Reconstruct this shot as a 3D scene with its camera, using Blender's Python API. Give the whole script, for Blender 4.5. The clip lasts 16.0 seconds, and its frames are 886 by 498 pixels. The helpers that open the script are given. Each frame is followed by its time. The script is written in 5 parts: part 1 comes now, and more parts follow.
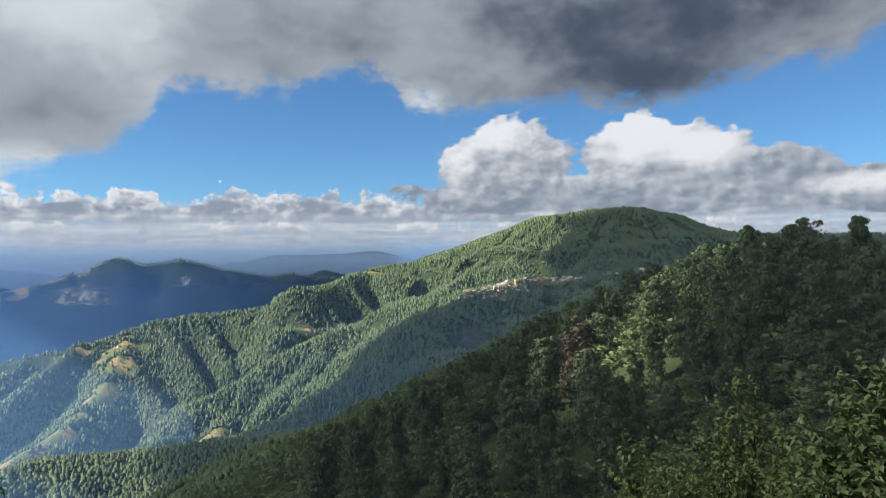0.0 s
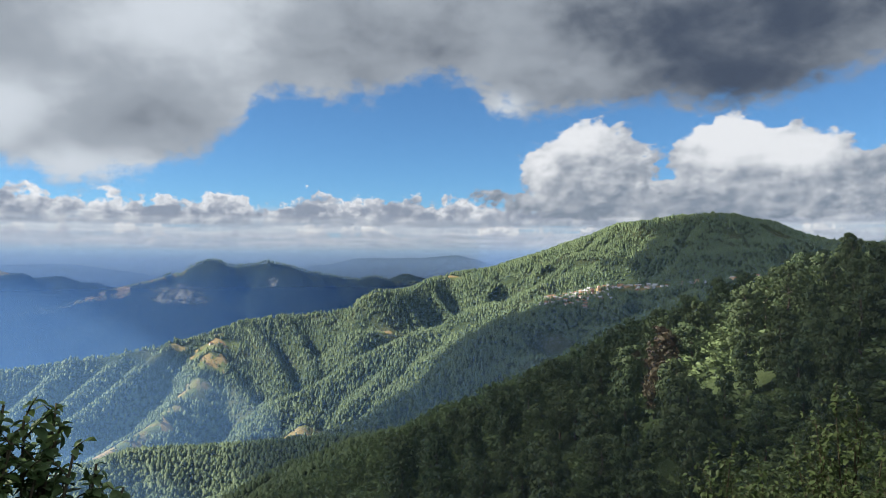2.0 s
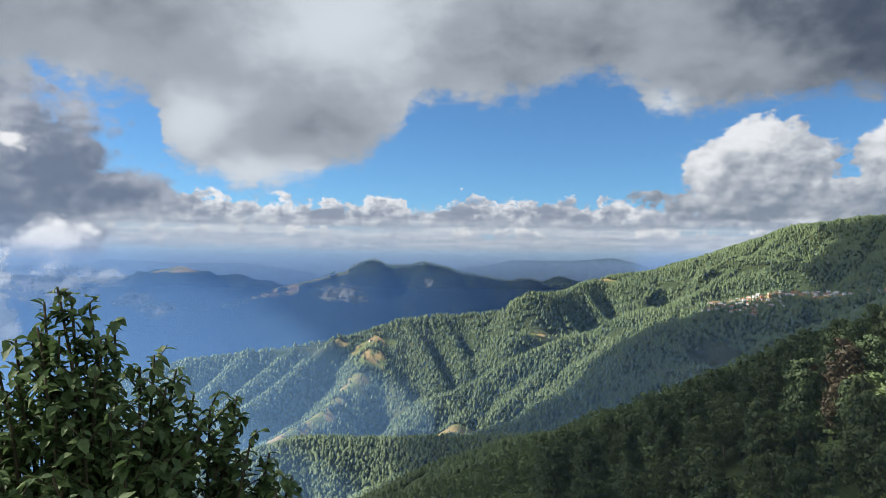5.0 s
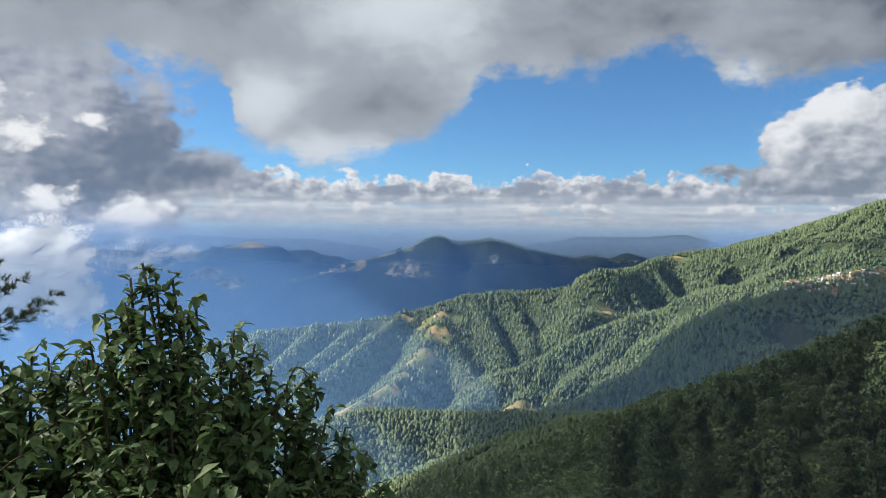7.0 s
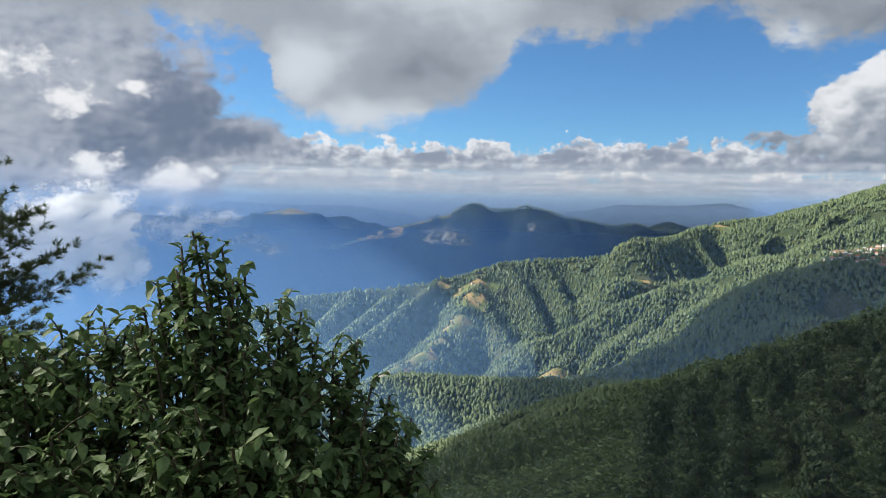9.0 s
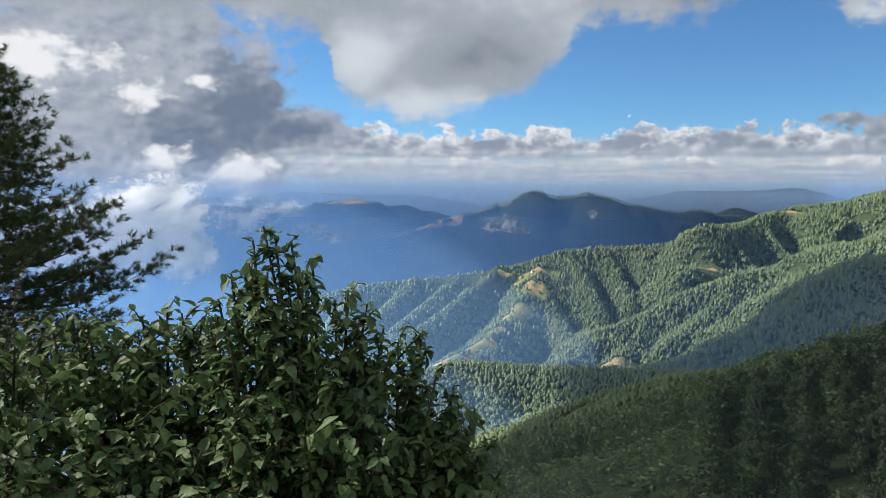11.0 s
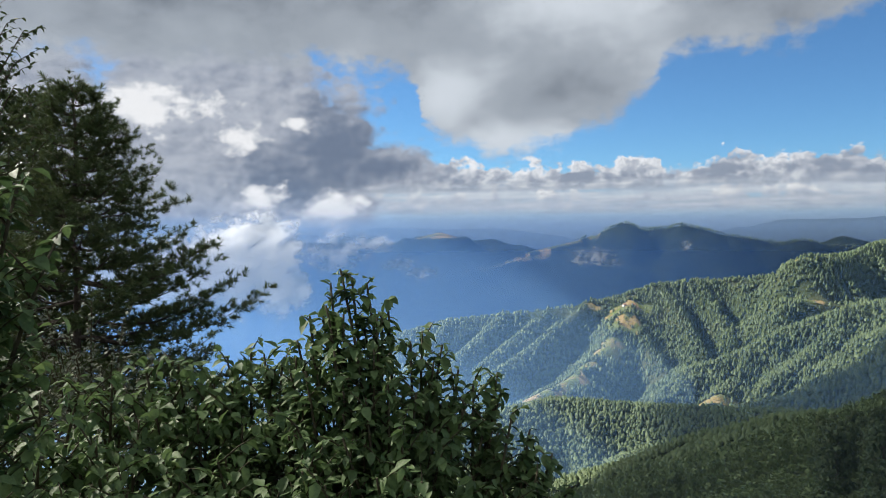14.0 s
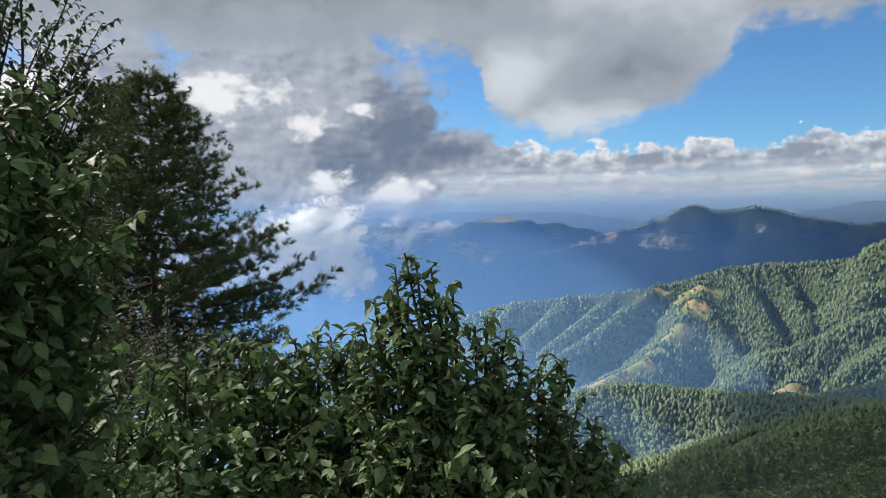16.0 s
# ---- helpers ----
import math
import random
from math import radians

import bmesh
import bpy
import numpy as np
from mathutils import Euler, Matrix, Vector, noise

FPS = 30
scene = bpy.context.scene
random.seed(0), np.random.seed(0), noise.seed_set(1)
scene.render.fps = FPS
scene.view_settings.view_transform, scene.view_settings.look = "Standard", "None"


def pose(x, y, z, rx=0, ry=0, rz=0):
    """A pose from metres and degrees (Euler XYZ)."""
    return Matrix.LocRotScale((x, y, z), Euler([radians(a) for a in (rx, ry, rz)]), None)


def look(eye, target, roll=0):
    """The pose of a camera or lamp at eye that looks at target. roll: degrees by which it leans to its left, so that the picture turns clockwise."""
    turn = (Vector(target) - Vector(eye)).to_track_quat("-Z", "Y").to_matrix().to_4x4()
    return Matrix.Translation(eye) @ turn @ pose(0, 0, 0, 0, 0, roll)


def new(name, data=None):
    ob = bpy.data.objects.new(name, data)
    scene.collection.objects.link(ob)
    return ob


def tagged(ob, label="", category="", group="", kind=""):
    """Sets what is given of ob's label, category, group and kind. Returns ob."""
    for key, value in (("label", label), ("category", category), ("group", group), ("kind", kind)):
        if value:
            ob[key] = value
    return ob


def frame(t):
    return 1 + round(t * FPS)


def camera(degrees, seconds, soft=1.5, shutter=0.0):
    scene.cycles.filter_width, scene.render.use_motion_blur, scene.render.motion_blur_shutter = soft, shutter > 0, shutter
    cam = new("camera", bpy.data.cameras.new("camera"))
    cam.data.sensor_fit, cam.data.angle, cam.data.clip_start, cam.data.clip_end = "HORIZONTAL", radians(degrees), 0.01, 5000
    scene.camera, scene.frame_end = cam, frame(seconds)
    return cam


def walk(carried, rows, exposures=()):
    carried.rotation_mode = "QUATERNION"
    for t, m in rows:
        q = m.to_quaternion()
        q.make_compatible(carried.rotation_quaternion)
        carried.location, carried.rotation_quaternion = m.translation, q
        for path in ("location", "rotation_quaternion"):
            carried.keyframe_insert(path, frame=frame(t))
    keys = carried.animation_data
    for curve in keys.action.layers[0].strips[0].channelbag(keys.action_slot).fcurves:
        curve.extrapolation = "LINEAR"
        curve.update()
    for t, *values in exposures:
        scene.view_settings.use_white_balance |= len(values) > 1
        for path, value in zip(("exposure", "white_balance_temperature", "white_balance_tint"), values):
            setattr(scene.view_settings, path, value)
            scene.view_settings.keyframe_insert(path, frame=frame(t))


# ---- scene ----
# The eye at each time (metres), its heading (degrees to the right of +y), pitch and roll.
ROWS = (
    (0.0, 0.021, 0.010, -0.037, 12.76, 0.64, -0.76),
    (0.5, 0.018, 0.011, -0.038, 11.32, 0.75, -0.61),
    (1.0, 0.018, 0.013, -0.039, 9.73, 0.87, -0.41),
    (1.5, 0.018, 0.013, -0.042, 8.02, 0.97, -0.17),
    (2.0, 0.017, 0.012, -0.044, 6.20, 1.07, 0.00),
    (2.5, 0.018, 0.010, -0.043, 4.23, 1.16, 0.20),
    (3.0, 0.023, 0.004, -0.036, 2.16, 1.26, 0.37),
    (3.5, 0.030, -0.010, -0.028, -0.00, 1.33, 0.53),
    (4.0, 0.034, -0.022, -0.022, -2.17, 1.33, 0.60),
    (4.5, 0.033, -0.030, -0.018, -4.27, 1.25, 0.65),
    (4.7, 0.032, -0.030, -0.017, -5.08, 1.25, 0.64),
    (7.0, -0.011, 0.006, -0.011, -11.48, -0.82, 0.77),
    (7.5, -0.017, 0.008, -0.010, -12.24, -1.51, 0.84),
    (8.0, -0.026, 0.010, -0.008, -12.90, -2.21, 0.93),
    (10.5, -0.049, -0.016, 0.011, -17.84, -4.66, 0.72),
    (11.0, -0.045, -0.024, 0.017, -19.30, -4.54, 0.43),
    (11.5, -0.040, -0.021, 0.024, -20.75, -4.17, 0.15),
    (12.0, -0.037, -0.011, 0.031, -22.07, -3.67, -0.08),
    (12.5, -0.032, -0.001, 0.036, -23.24, -3.07, -0.36),
    (13.0, -0.024, 0.006, 0.038, -24.31, -2.48, -0.49),
    (13.5, -0.009, 0.003, 0.041, -25.33, -2.05, -0.61),
    (14.0, 0.006, -0.006, 0.044, -26.41, -1.76, -0.63),
    (14.5, 0.011, -0.008, 0.045, -27.65, -1.76, -0.58),
    (15.0, 0.010, 0.001, 0.045, -28.99, -1.91, -0.72),
    (15.5, 0.002, 0.007, 0.043, -30.35, -2.34, -0.79),
    (16.0, -0.008, 0.015, 0.044, -31.61, -3.00, -0.91),
)


def aim(x, y, z, heading, pitch, roll):
    h, p = radians(heading), radians(pitch)
    way = Vector((math.sin(h) * math.cos(p), math.cos(h) * math.cos(p), math.sin(p)))
    eye = Vector((x, y, z))
    return look(eye, eye + way * 10, roll)


cam = camera(64.29, 16.0, 0.6)
walk(cam, [(r[0], aim(*r[1:])) for r in ROWS], [(0.0, 0.6), (16.0, 0.6)])

# ---------------------------------------------------------------- world and sun
SUN_HEADING, SUN_HEIGHT = -88.0, 36.0
SKY_GAIN = 0.10


class Sock:
    """A node socket on which sums can be written."""

    def __init__(self, tree, out):
        self.tree, self.out = tree, out

    def op(self, kind, *others):
        n = self.tree.nodes.new("ShaderNodeMath")
        n.operation = kind
        for i, v in enumerate((self, *others)):
            if isinstance(v, Sock):
                self.tree.links.new(v.out, n.inputs[i])
            else:
                n.inputs[i].default_value = v
        return Sock(self.tree, n.outputs[0])

    def __add__(self, o): return self.op("ADD", o)
    def __sub__(self, o): return self.op("SUBTRACT", o)
    def __mul__(self, o): return self.op("MULTIPLY", o)
    def __truediv__(self, o): return self.op("DIVIDE", o)
    def top(self, o): return self.op("MAXIMUM", o)
    def low(self, o): return self.op("MINIMUM", o)

    def ramp(self, a, b):
        n = self.tree.nodes.new("ShaderNodeMapRange")
        n.interpolation_type = "SMOOTHSTEP"
        self.tree.links.new(self.out, n.inputs[0])
        n.inputs[1].default_value, n.inputs[2].default_value = a, b
        return Sock(self.tree, n.outputs[0])


def mix_colour(tree, fac, a, b):
    n = tree.nodes.new("ShaderNodeMix")
    n.data_type = "RGBA"
    for s, v in ((n.inputs[0], fac), (n.inputs[6], a), (n.inputs[7], b)):
        if isinstance(v, Sock):
            tree.links.new(v.out, s)
        elif isinstance(v, tuple):
            s.default_value = (*v, 1)
        else:
            s.default_value = v
    return Sock(tree, n.outputs[2])


def noise_of(tree, vec, scale, detail=6.0, rough=0.55, distort=0.0):
    n = tree.nodes.new("ShaderNodeTexNoise")
    n.inputs["Scale"].default_value, n.inputs["Detail"].default_value = scale, detail
    n.inputs["Roughness"].default_value, n.inputs["Distortion"].default_value = rough, distort
    tree.links.new(vec.out, n.inputs["Vector"])
    return Sock(tree, n.outputs[0])


def join_xyz(tree, x, y, z=0.0):
    n = tree.nodes.new("ShaderNodeCombineXYZ")
    for s, v in zip(n.inputs, (x, y, z)):
        if isinstance(v, Sock):
            tree.links.new(v.out, s)
        else:
            s.default_value = v
    return Sock(tree, n.outputs[0])


def build_world():
    world = bpy.data.worlds.new("sky")
    scene.world = world
    world.use_nodes = True
    t = world.node_tree
    t.nodes.clear()
    co = t.nodes.new("ShaderNodeTexCoord")
    sep = t.nodes.new("ShaderNodeSeparateXYZ")
    t.links.new(co.outputs["Generated"], sep.inputs[0])
    x, y, z = (Sock(t, o) for o in sep.outputs)
    deg = 180 / math.pi
    az = x.op("ARCTAN2", y) * deg
    el = z.op("ARCSINE") * deg

    sky = t.nodes.new("ShaderNodeTexSky")
    sky.sky_type, sky.sun_disc = "NISHITA", False
    sky.sun_elevation, sky.sun_rotation = radians(SUN_HEIGHT), radians(SUN_HEADING)
    sky.altitude, sky.dust_density, sky.ozone_density = 2200, 0.6, 1.6
    gain = t.nodes.new("ShaderNodeVectorMath")
    gain.operation = "MULTIPLY"
    t.links.new(sky.outputs[0], gain.inputs[0])
    gain.inputs[1].default_value = (SKY_GAIN * 0.6, SKY_GAIN * 0.95, SKY_GAIN * 1.2)
    blue = Sock(t, gain.outputs[0])

    # billows in heading and height: round cells heaped in several sizes
    def cells(vec, scale, detail=3.0, rough=0.5):
        n = t.nodes.new("ShaderNodeTexVoronoi")
        n.feature = "SMOOTH_F1"
        n.inputs["Scale"].default_value, n.inputs["Detail"].default_value = scale, detail
        n.inputs["Roughness"].default_value, n.inputs["Smoothness"].default_value = rough, 0.45
        t.links.new(vec.out, n.inputs["Vector"])
        n.normalize = True
        return Sock(t, n.outputs["Distance"]) * -2.6 + 1.387

    wob = noise_of(t, join_xyz(t, az * 0.1, el * 0.13), 5.0, 4.0, 0.55)
    wob2 = noise_of(t, join_xyz(t, az * 0.1 + 7.0, el * 0.13), 5.0, 4.0, 0.55)
    ax, ey = az * 0.1 + (wob - 0.5) * 0.10, el * 0.14 + (wob2 - 0.5) * 0.10
    here, lee = join_xyz(t, ax, ey), join_xyz(t, ax + 0.05, ey - 0.055)
    big_b, big_l = cells(here, 2.6), cells(lee, 2.6)
    small_b, small_l = cells(here, 6.5), cells(lee, 6.5, 2.0)
    flat = join_xyz(t, az * 0.1, el * 0.15)
    n_big = noise_of(t, flat, 1.2, 3.0, 0.5)
    n_soft = noise_of(t, flat, 2.6, 5.0, 0.55, 0.3)
    n_smooth = noise_of(t, flat, 1.9, 2.5, 0.45, 0.3)
    n_fine = noise_of(t, flat, 9.0, 8.0, 0.62, 0.3)
    streak = noise_of(t, join_xyz(t, az * 0.06, el * 0.5), 3.0, 6.0, 0.58, 0.2)
    lit_big, lit_small = big_l - big_b, small_l - small_b

    def blob(a, e, sa, se):
        u, v = (az - a) * (1 / sa), (el - e) * (1 / se)
        return (u * u + v * v).op("SQRT") * -1.0 + 1.0

    def union(*specs):
        best = None
        for s in specs:
            b = blob(*s)
            best = b if best is None else best.op("SMOOTH_MAX", b, 0.25)
        return best

    def outline(points, shift):
        """Height angle along a cloud's edge, heading by heading (0 to 20 degrees)."""
        n = t.nodes.new("ShaderNodeValToRGB")
        n.color_ramp.interpolation = "EASE"
        e = n.color_ramp.elements
        while len(e) < len(points):
            e.new(0.5)
        for q, (a, h) in zip(e, points):
            q.position, q.color = (a + 90) / 180, (h / 20, h / 20, h / 20, 1)
        t.links.new(((az + shift + 90.0) * (1 / 180)).out, n.inputs[0])
        return Sock(t, n.outputs[0]) * 20.0

    # ---- rows of small flat-based clouds along the horizon, the farthest first
    def row(base, tall, seed, width, lo, hi, dark, bright, hazy, crisp, puff=0.7, grey=0.0):
        h = noise_of(t, join_xyz(t, az * (1 / width) + seed, seed), 1.0, 4.0, 0.6).ramp(lo, hi)
        low = (streak - 0.5) * 1.1
        u = (el - base) * (1 / tall)
        body = h * 1.15 - u + (small_b - 0.62) * puff + (n_fine - 0.5) * 0.9
        cover = body.ramp(0.0, crisp) * (el - base + low).ramp(-0.30, 0.22) * hazy
        # some heads stand in the sun, others in the shade of their neighbours
        some = noise_of(t, join_xyz(t, az * (1 / width) + seed * 2.0, el * 0.3), 0.8, 2.0, 0.5)
        lit = (u * 0.75 + lit_small * 0.6 + (n_fine - 0.5) * 1.2 + (n_soft - 0.5) * 0.9 + (some - 0.5) * grey + 0.12).ramp(0.0, 0.95)
        return cover, mix_colour(t, lit, dark, bright)

    # a hazy sheet of cloud seen edge on, in long streaks
    thin = noise_of(t, join_xyz(t, az * 0.035, el * 0.85), 3.0, 6.0, 0.6, 0.3)
    sheet = ((thin - 0.5) * 2.0 + 0.75).ramp(0.0, 0.8) * el.ramp(0.6, 1.6) * (el * -1.0 + 4.6).ramp(0.0, 0.9) * 0.95
    sheet_col = mix_colour(t, ((thin - 0.5) * 2.2 + (n_fine - 0.5) * 1.0 + 0.45).ramp(0.0, 1.0), (0.40, 0.45, 0.53), (0.64, 0.68, 0.73))
    rows_of_cloud = [(sheet, sheet_col),
                     row(1.2, 1.0, 3.3, 2.2, 0.38, 0.68, (0.37, 0.44, 0.54), (0.64, 0.67, 0.72), 0.7, 0.5),
                     row(2.0, 1.2, 11.7, 1.7, 0.42, 0.64, (0.40, 0.45, 0.53), (0.82, 0.82, 0.82), 0.9, 0.3, 0.9),
                     row(2.9, 1.3, 23.1, 3.4, 0.22, 0.58, (0.31, 0.36, 0.44), (0.60, 0.63, 0.67), 0.95, 0.4, 0.7, 0.8),
                     row(3.5, 2.5, 41.9, 4.6, 0.10, 0.82, (0.26, 0.305, 0.385), (0.80, 0.82, 0.85), 1.0, 0.22, 0.7, 1.6)]

    # ---- tall cumulus
    cumulus = union((17.8, 7.2, 5.4, 3.9), (28.2, 7.6, 4.4, 3.5), (32.5, 7.2, 4.8, 2.9), (38.0, 6.0, 5.4, 2.1), (46, 4.4, 9.0, 1.6), (55, 5, 9, 3),
                    (27, 4.9, 19, 1.8)) + (big_b - 0.62) * 0.34 + (small_b - 0.62) * 0.26 + (n_fine - 0.5) * 0.45
    cumulus_cover = cumulus.ramp(0.0, 0.12)
    white_c = union((28.6, 9.2, 5.2, 2.8), (33.0, 8.0, 4.2, 1.9), (45, 4.9, 6.0, 1.0), (56, 6.5, 6.0, 2.0)).top(0.0) + union((17.0, 10.0, 4.6, 2.4), (14.0, 7.5, 2.0, 3.0)).top(0.0) * 0.55
    lit_c = (white_c * 1.0 + lit_big * 0.55 + lit_small * 0.35 + (n_soft - 0.5) * 0.7 + (n_fine - 0.5) * 0.5 + (el - 6.0) * 0.05 + 0.20).ramp(-0.15, 0.90)
    cumulus_col = mix_colour(t, lit_c, (0.215, 0.260, 0.325), (0.76, 0.78, 0.81))

    # ---- the storm cloud and its white heads
    storm = union((-45, 8.0, 11.5, 9.0), (-42, 6.5, 9.5, 7.0), (-35.6, 6.6, 4.6, 4.6), (-32.5, 5.0, 5.6, 1.9), (-46, 2.0, 10, 7.0), (-56, 6, 12, 9),
                  (-36, 1.4, 4.6, 3.2)) + (big_b - 0.62) * 0.5 + (small_b - 0.62) * 0.4 + (n_soft - 0.5) * 0.6
    storm_cover = storm.ramp(-0.12, 0.30)
    heads = union((-50.0, 9.4, 4.6, 2.2), (-45.4, 9.6, 3.0, 1.6), (-42.2, 6.9, 2.4, 1.3), (-41.2, 2.4, 3.0, 1.7), (-44.0, -1.4, 7.0, 3.0), (-62, 7, 5, 6), (-37.8, 8.2, 1.6, 0.7), (-36.0, 1.6, 3.6, 1.6)) \
        + (big_b - 0.62) * 0.9 + (small_b - 0.62) * 0.9 + (n_fine - 0.5) * 1.1 + (n_soft - 0.5) * 1.6 - 0.05
    gloom = union((-35.0, 6.2, 5.0, 5.0), (-31.5, 4.8, 5.0, 1.5), (-39.0, 3.8, 4.6, 3.4)).top(0.0)
    dull = (gloom * -0.9 + lit_big * 0.5 + lit_small * 0.4 + (n_soft - 0.5) * 0.6 + 0.62).ramp(-0.1, 1.0)
    dull_col = mix_colour(t, dull, (0.15, 0.19, 0.27), (0.44, 0.475, 0.54))
    white = heads.ramp(0.0, 0.75)
    storm_col = mix_colour(t, white, dull_col, (0.80, 0.81, 0.83))

    # ---- the great cloud overhead with its hanging arm
    edge = outline(((-89, 9.0), (-62, 11.5), (-52, 12.2), (-44, 12.6), (-36, 12.6), (-32.0, 12.4), (-29.2, 11.6), (-28.2, 7.9), (-25.5, 6.6), (-21.5, 5.2), (-18.0, 6.4), (-13.5, 7.5),
                    (-10.6, 9.6), (-8.6, 12.6), (-6.2, 12.9), (-1.0, 12.5), (4.6, 14.4), (8.4, 13.8), (11.0, 11.8), (14.0, 11.5), (18.2, 11.7), (23, 12.2), (28.5, 11.2), (31.5, 11.6),
                    (36.6, 13.1), (41.5, 13.2), (46, 15.0), (60, 13), (89, 10)), (n_soft - 0.5) * 6.0)
    deck = (el - edge) * 0.22 + (n_soft - 0.5) * 0.85 + (n_fine - 0.5) * 0.55 + (big_b - 0.62) * 0.3 - blob(-10.6, 14.2, 1.6, 1.2).top(0.0) * 0.8
    deck_cover = deck.ramp(-0.12, 0.30)
    shade = union((30, 18.0, 28, 10.0), (28, 14.0, 16, 5.2), (60, 18, 20, 9)).top(0.0)
    dim = union((-47, 17.5, 17, 5.0), (-33, 17.5, 13, 4.5), (1, 17, 10, 5), (-17, 10.5, 6.5, 3.2)).top(0.0)
    shine = union((-15, 19, 10, 6), (-20, 6.6, 8, 2.2), (-26.5, 10.4, 3.4, 3.4), (11.5, 12.6, 2.4, 1.8)).top(0.0)
    deck_lit = (shine * 0.62 - shade * 0.85 - dim * 0.42 + (n_smooth - 0.5) * 0.6 + (n_soft - 0.5) * 0.5 + (n_big - 0.5) * 0.35 + (n_fine - 0.5) * 0.16 + 0.42).ramp(-0.55, 1.20)
    deck_col = mix_colour(t, deck_lit.ramp(0.0, 0.5), mix_colour(t, deck_lit.ramp(0.0, 0.26), (0.060, 0.080, 0.120), (0.135, 0.160, 0.200)), (0.325, 0.365, 0.415))
    deck_col = mix_colour(t, deck_lit.ramp(0.45, 1.0), deck_col, (0.59, 0.64, 0.70))

    veil = (el * -0.22 + 1.05).ramp(0.0, 1.2)
    col = mix_colour(t, veil, blue, (0.40, 0.53, 0.72))
    for cover, shade_of in rows_of_cloud:
        col = mix_colour(t, cover, col, shade_of)
    col = mix_colour(t, cumulus_cover, col, cumulus_col)
    col = mix_colour(t, storm_cover, col, storm_col)
    col = mix_colour(t, deck_cover, col, deck_col)
    bg = t.nodes.new("ShaderNodeBackground")
    bg.inputs[1].default_value = 0.72
    t.links.new(col.out, bg.inputs[0])
    out = t.nodes.new("ShaderNodeOutputWorld")
    t.links.new(bg.outputs[0], out.inputs[0])


build_world()

sun_data = bpy.data.lights.new("sun", "SUN")
sun_data.energy, sun_data.angle, sun_data.color = 7.6, radians(0.6), (1.0, 0.93, 0.82)
sun = new("sun", sun_data)
_h, _e = radians(SUN_HEADING), radians(SUN_HEIGHT)
SUN_WAY = Vector((math.sin(_h) * math.cos(_e), math.cos(_h) * math.cos(_e), math.sin(_e)))
sun.matrix_world = look(SUN_WAY * 500, (0, 0, 0))

# ---------------------------------------------------------------- materials
def material(name):
    m = bpy.data.materials.new(name)
    m.use_nodes = True
    t = m.node_tree
    t.nodes.clear()
    return m, t


def finish(t, shader, height=None, strength=0.3, distance=0.05, bsdf=None):
    out = t.nodes.new("ShaderNodeOutputMaterial")
    t.links.new(shader, out.inputs[0])
    if height is not None:
        b = t.nodes.new("ShaderNodeBump")
        b.inputs["Strength"].default_value, b.inputs["Distance"].default_value = strength, distance
        t.links.new(height.out, b.inputs["Height"])
        t.links.new(b.outputs[0], bsdf.inputs["Normal"])


def object_vec(t):
    return Sock(t, t.nodes.new("ShaderNodeTexCoord").outputs["Object"])


def principled(t, colour, rough=0.7, metal=0.0, spec=0.3):
    p = t.nodes.new("ShaderNodeBsdfPrincipled")
    if isinstance(colour, Sock):
        t.links.new(colour.out, p.inputs["Base Color"])
    else:
        p.inputs["Base Color"].default_value = (*colour, 1)
    p.inputs["Roughness"].default_value, p.inputs["Metallic"].default_value = rough, metal
    p.inputs["Specular IOR Level"].default_value = spec
    return p


def plain(name, a, b, scale, rough=0.8, bump=0.3, dist=0.02, metal=0.0, spec=0.3):
    """Two shades mixed by grain, with relief."""
    m, t = material(name)
    v = object_vec(t)
    n = noise_of(t, v, scale, 6.0, 0.6)
    big = noise_of(t, v, scale * 0.13, 3.0, 0.5)
    p = principled(t, mix_colour(t, (n * 0.6 + big * 0.4).ramp(0.3, 0.7), a, b), rough, metal, spec)
    finish(t, p.outputs[0], n, bump, dist, p)
    return m


def foliage(name, shades, through_share=0.3, rough=0.6, spec=0.25, by_object=False, patch=0.02, grain=0.0):
    """Leaves: shade varies leaf by leaf (and tree by tree), some light passes through."""
    m, t = material(name)
    geo = t.nodes.new("ShaderNodeNewGeometry")
    isl = Sock(t, geo.outputs["Random Per Island"])
    if by_object:
        oi = t.nodes.new("ShaderNodeObjectInfo")
        who = Sock(t, oi.outputs["Random"])
    else:
        who = noise_of(t, Sock(t, geo.outputs["Position"]), patch, 3.0, 0.6).ramp(0.3, 0.7)
    a = mix_colour(t, who, shades[0], shades[1])
    c = mix_colour(t, isl, a, shades[2])
    if grain:
        # blotches and veins within a leaf
        fleck = noise_of(t, Sock(t, geo.outputs["Position"]), grain, 4.0, 0.6)
        c = mix_colour(t, fleck.ramp(0.40, 0.75) * 0.5, c, tuple(q * 0.55 for q in shades[0]))
    p = principled(t, c, rough, 0.0, spec)
    if grain:
        bump = t.nodes.new("ShaderNodeBump")
        bump.inputs["Strength"].default_value, bump.inputs["Distance"].default_value = 0.6, 0.004
        t.links.new(fleck.out, bump.inputs["Height"])
        t.links.new(bump.outputs[0], p.inputs["Normal"])
    tr = t.nodes.new("ShaderNodeBsdfTranslucent")
    t.links.new(c.out, tr.inputs[0])
    mx = t.nodes.new("ShaderNodeMixShader")
    mx.inputs[0].default_value = through_share
    t.links.new(p.outputs[0], mx.inputs[1])
    t.links.new(tr.outputs[0], mx.inputs[2])
    finish(t, mx.outputs[0])
    return m


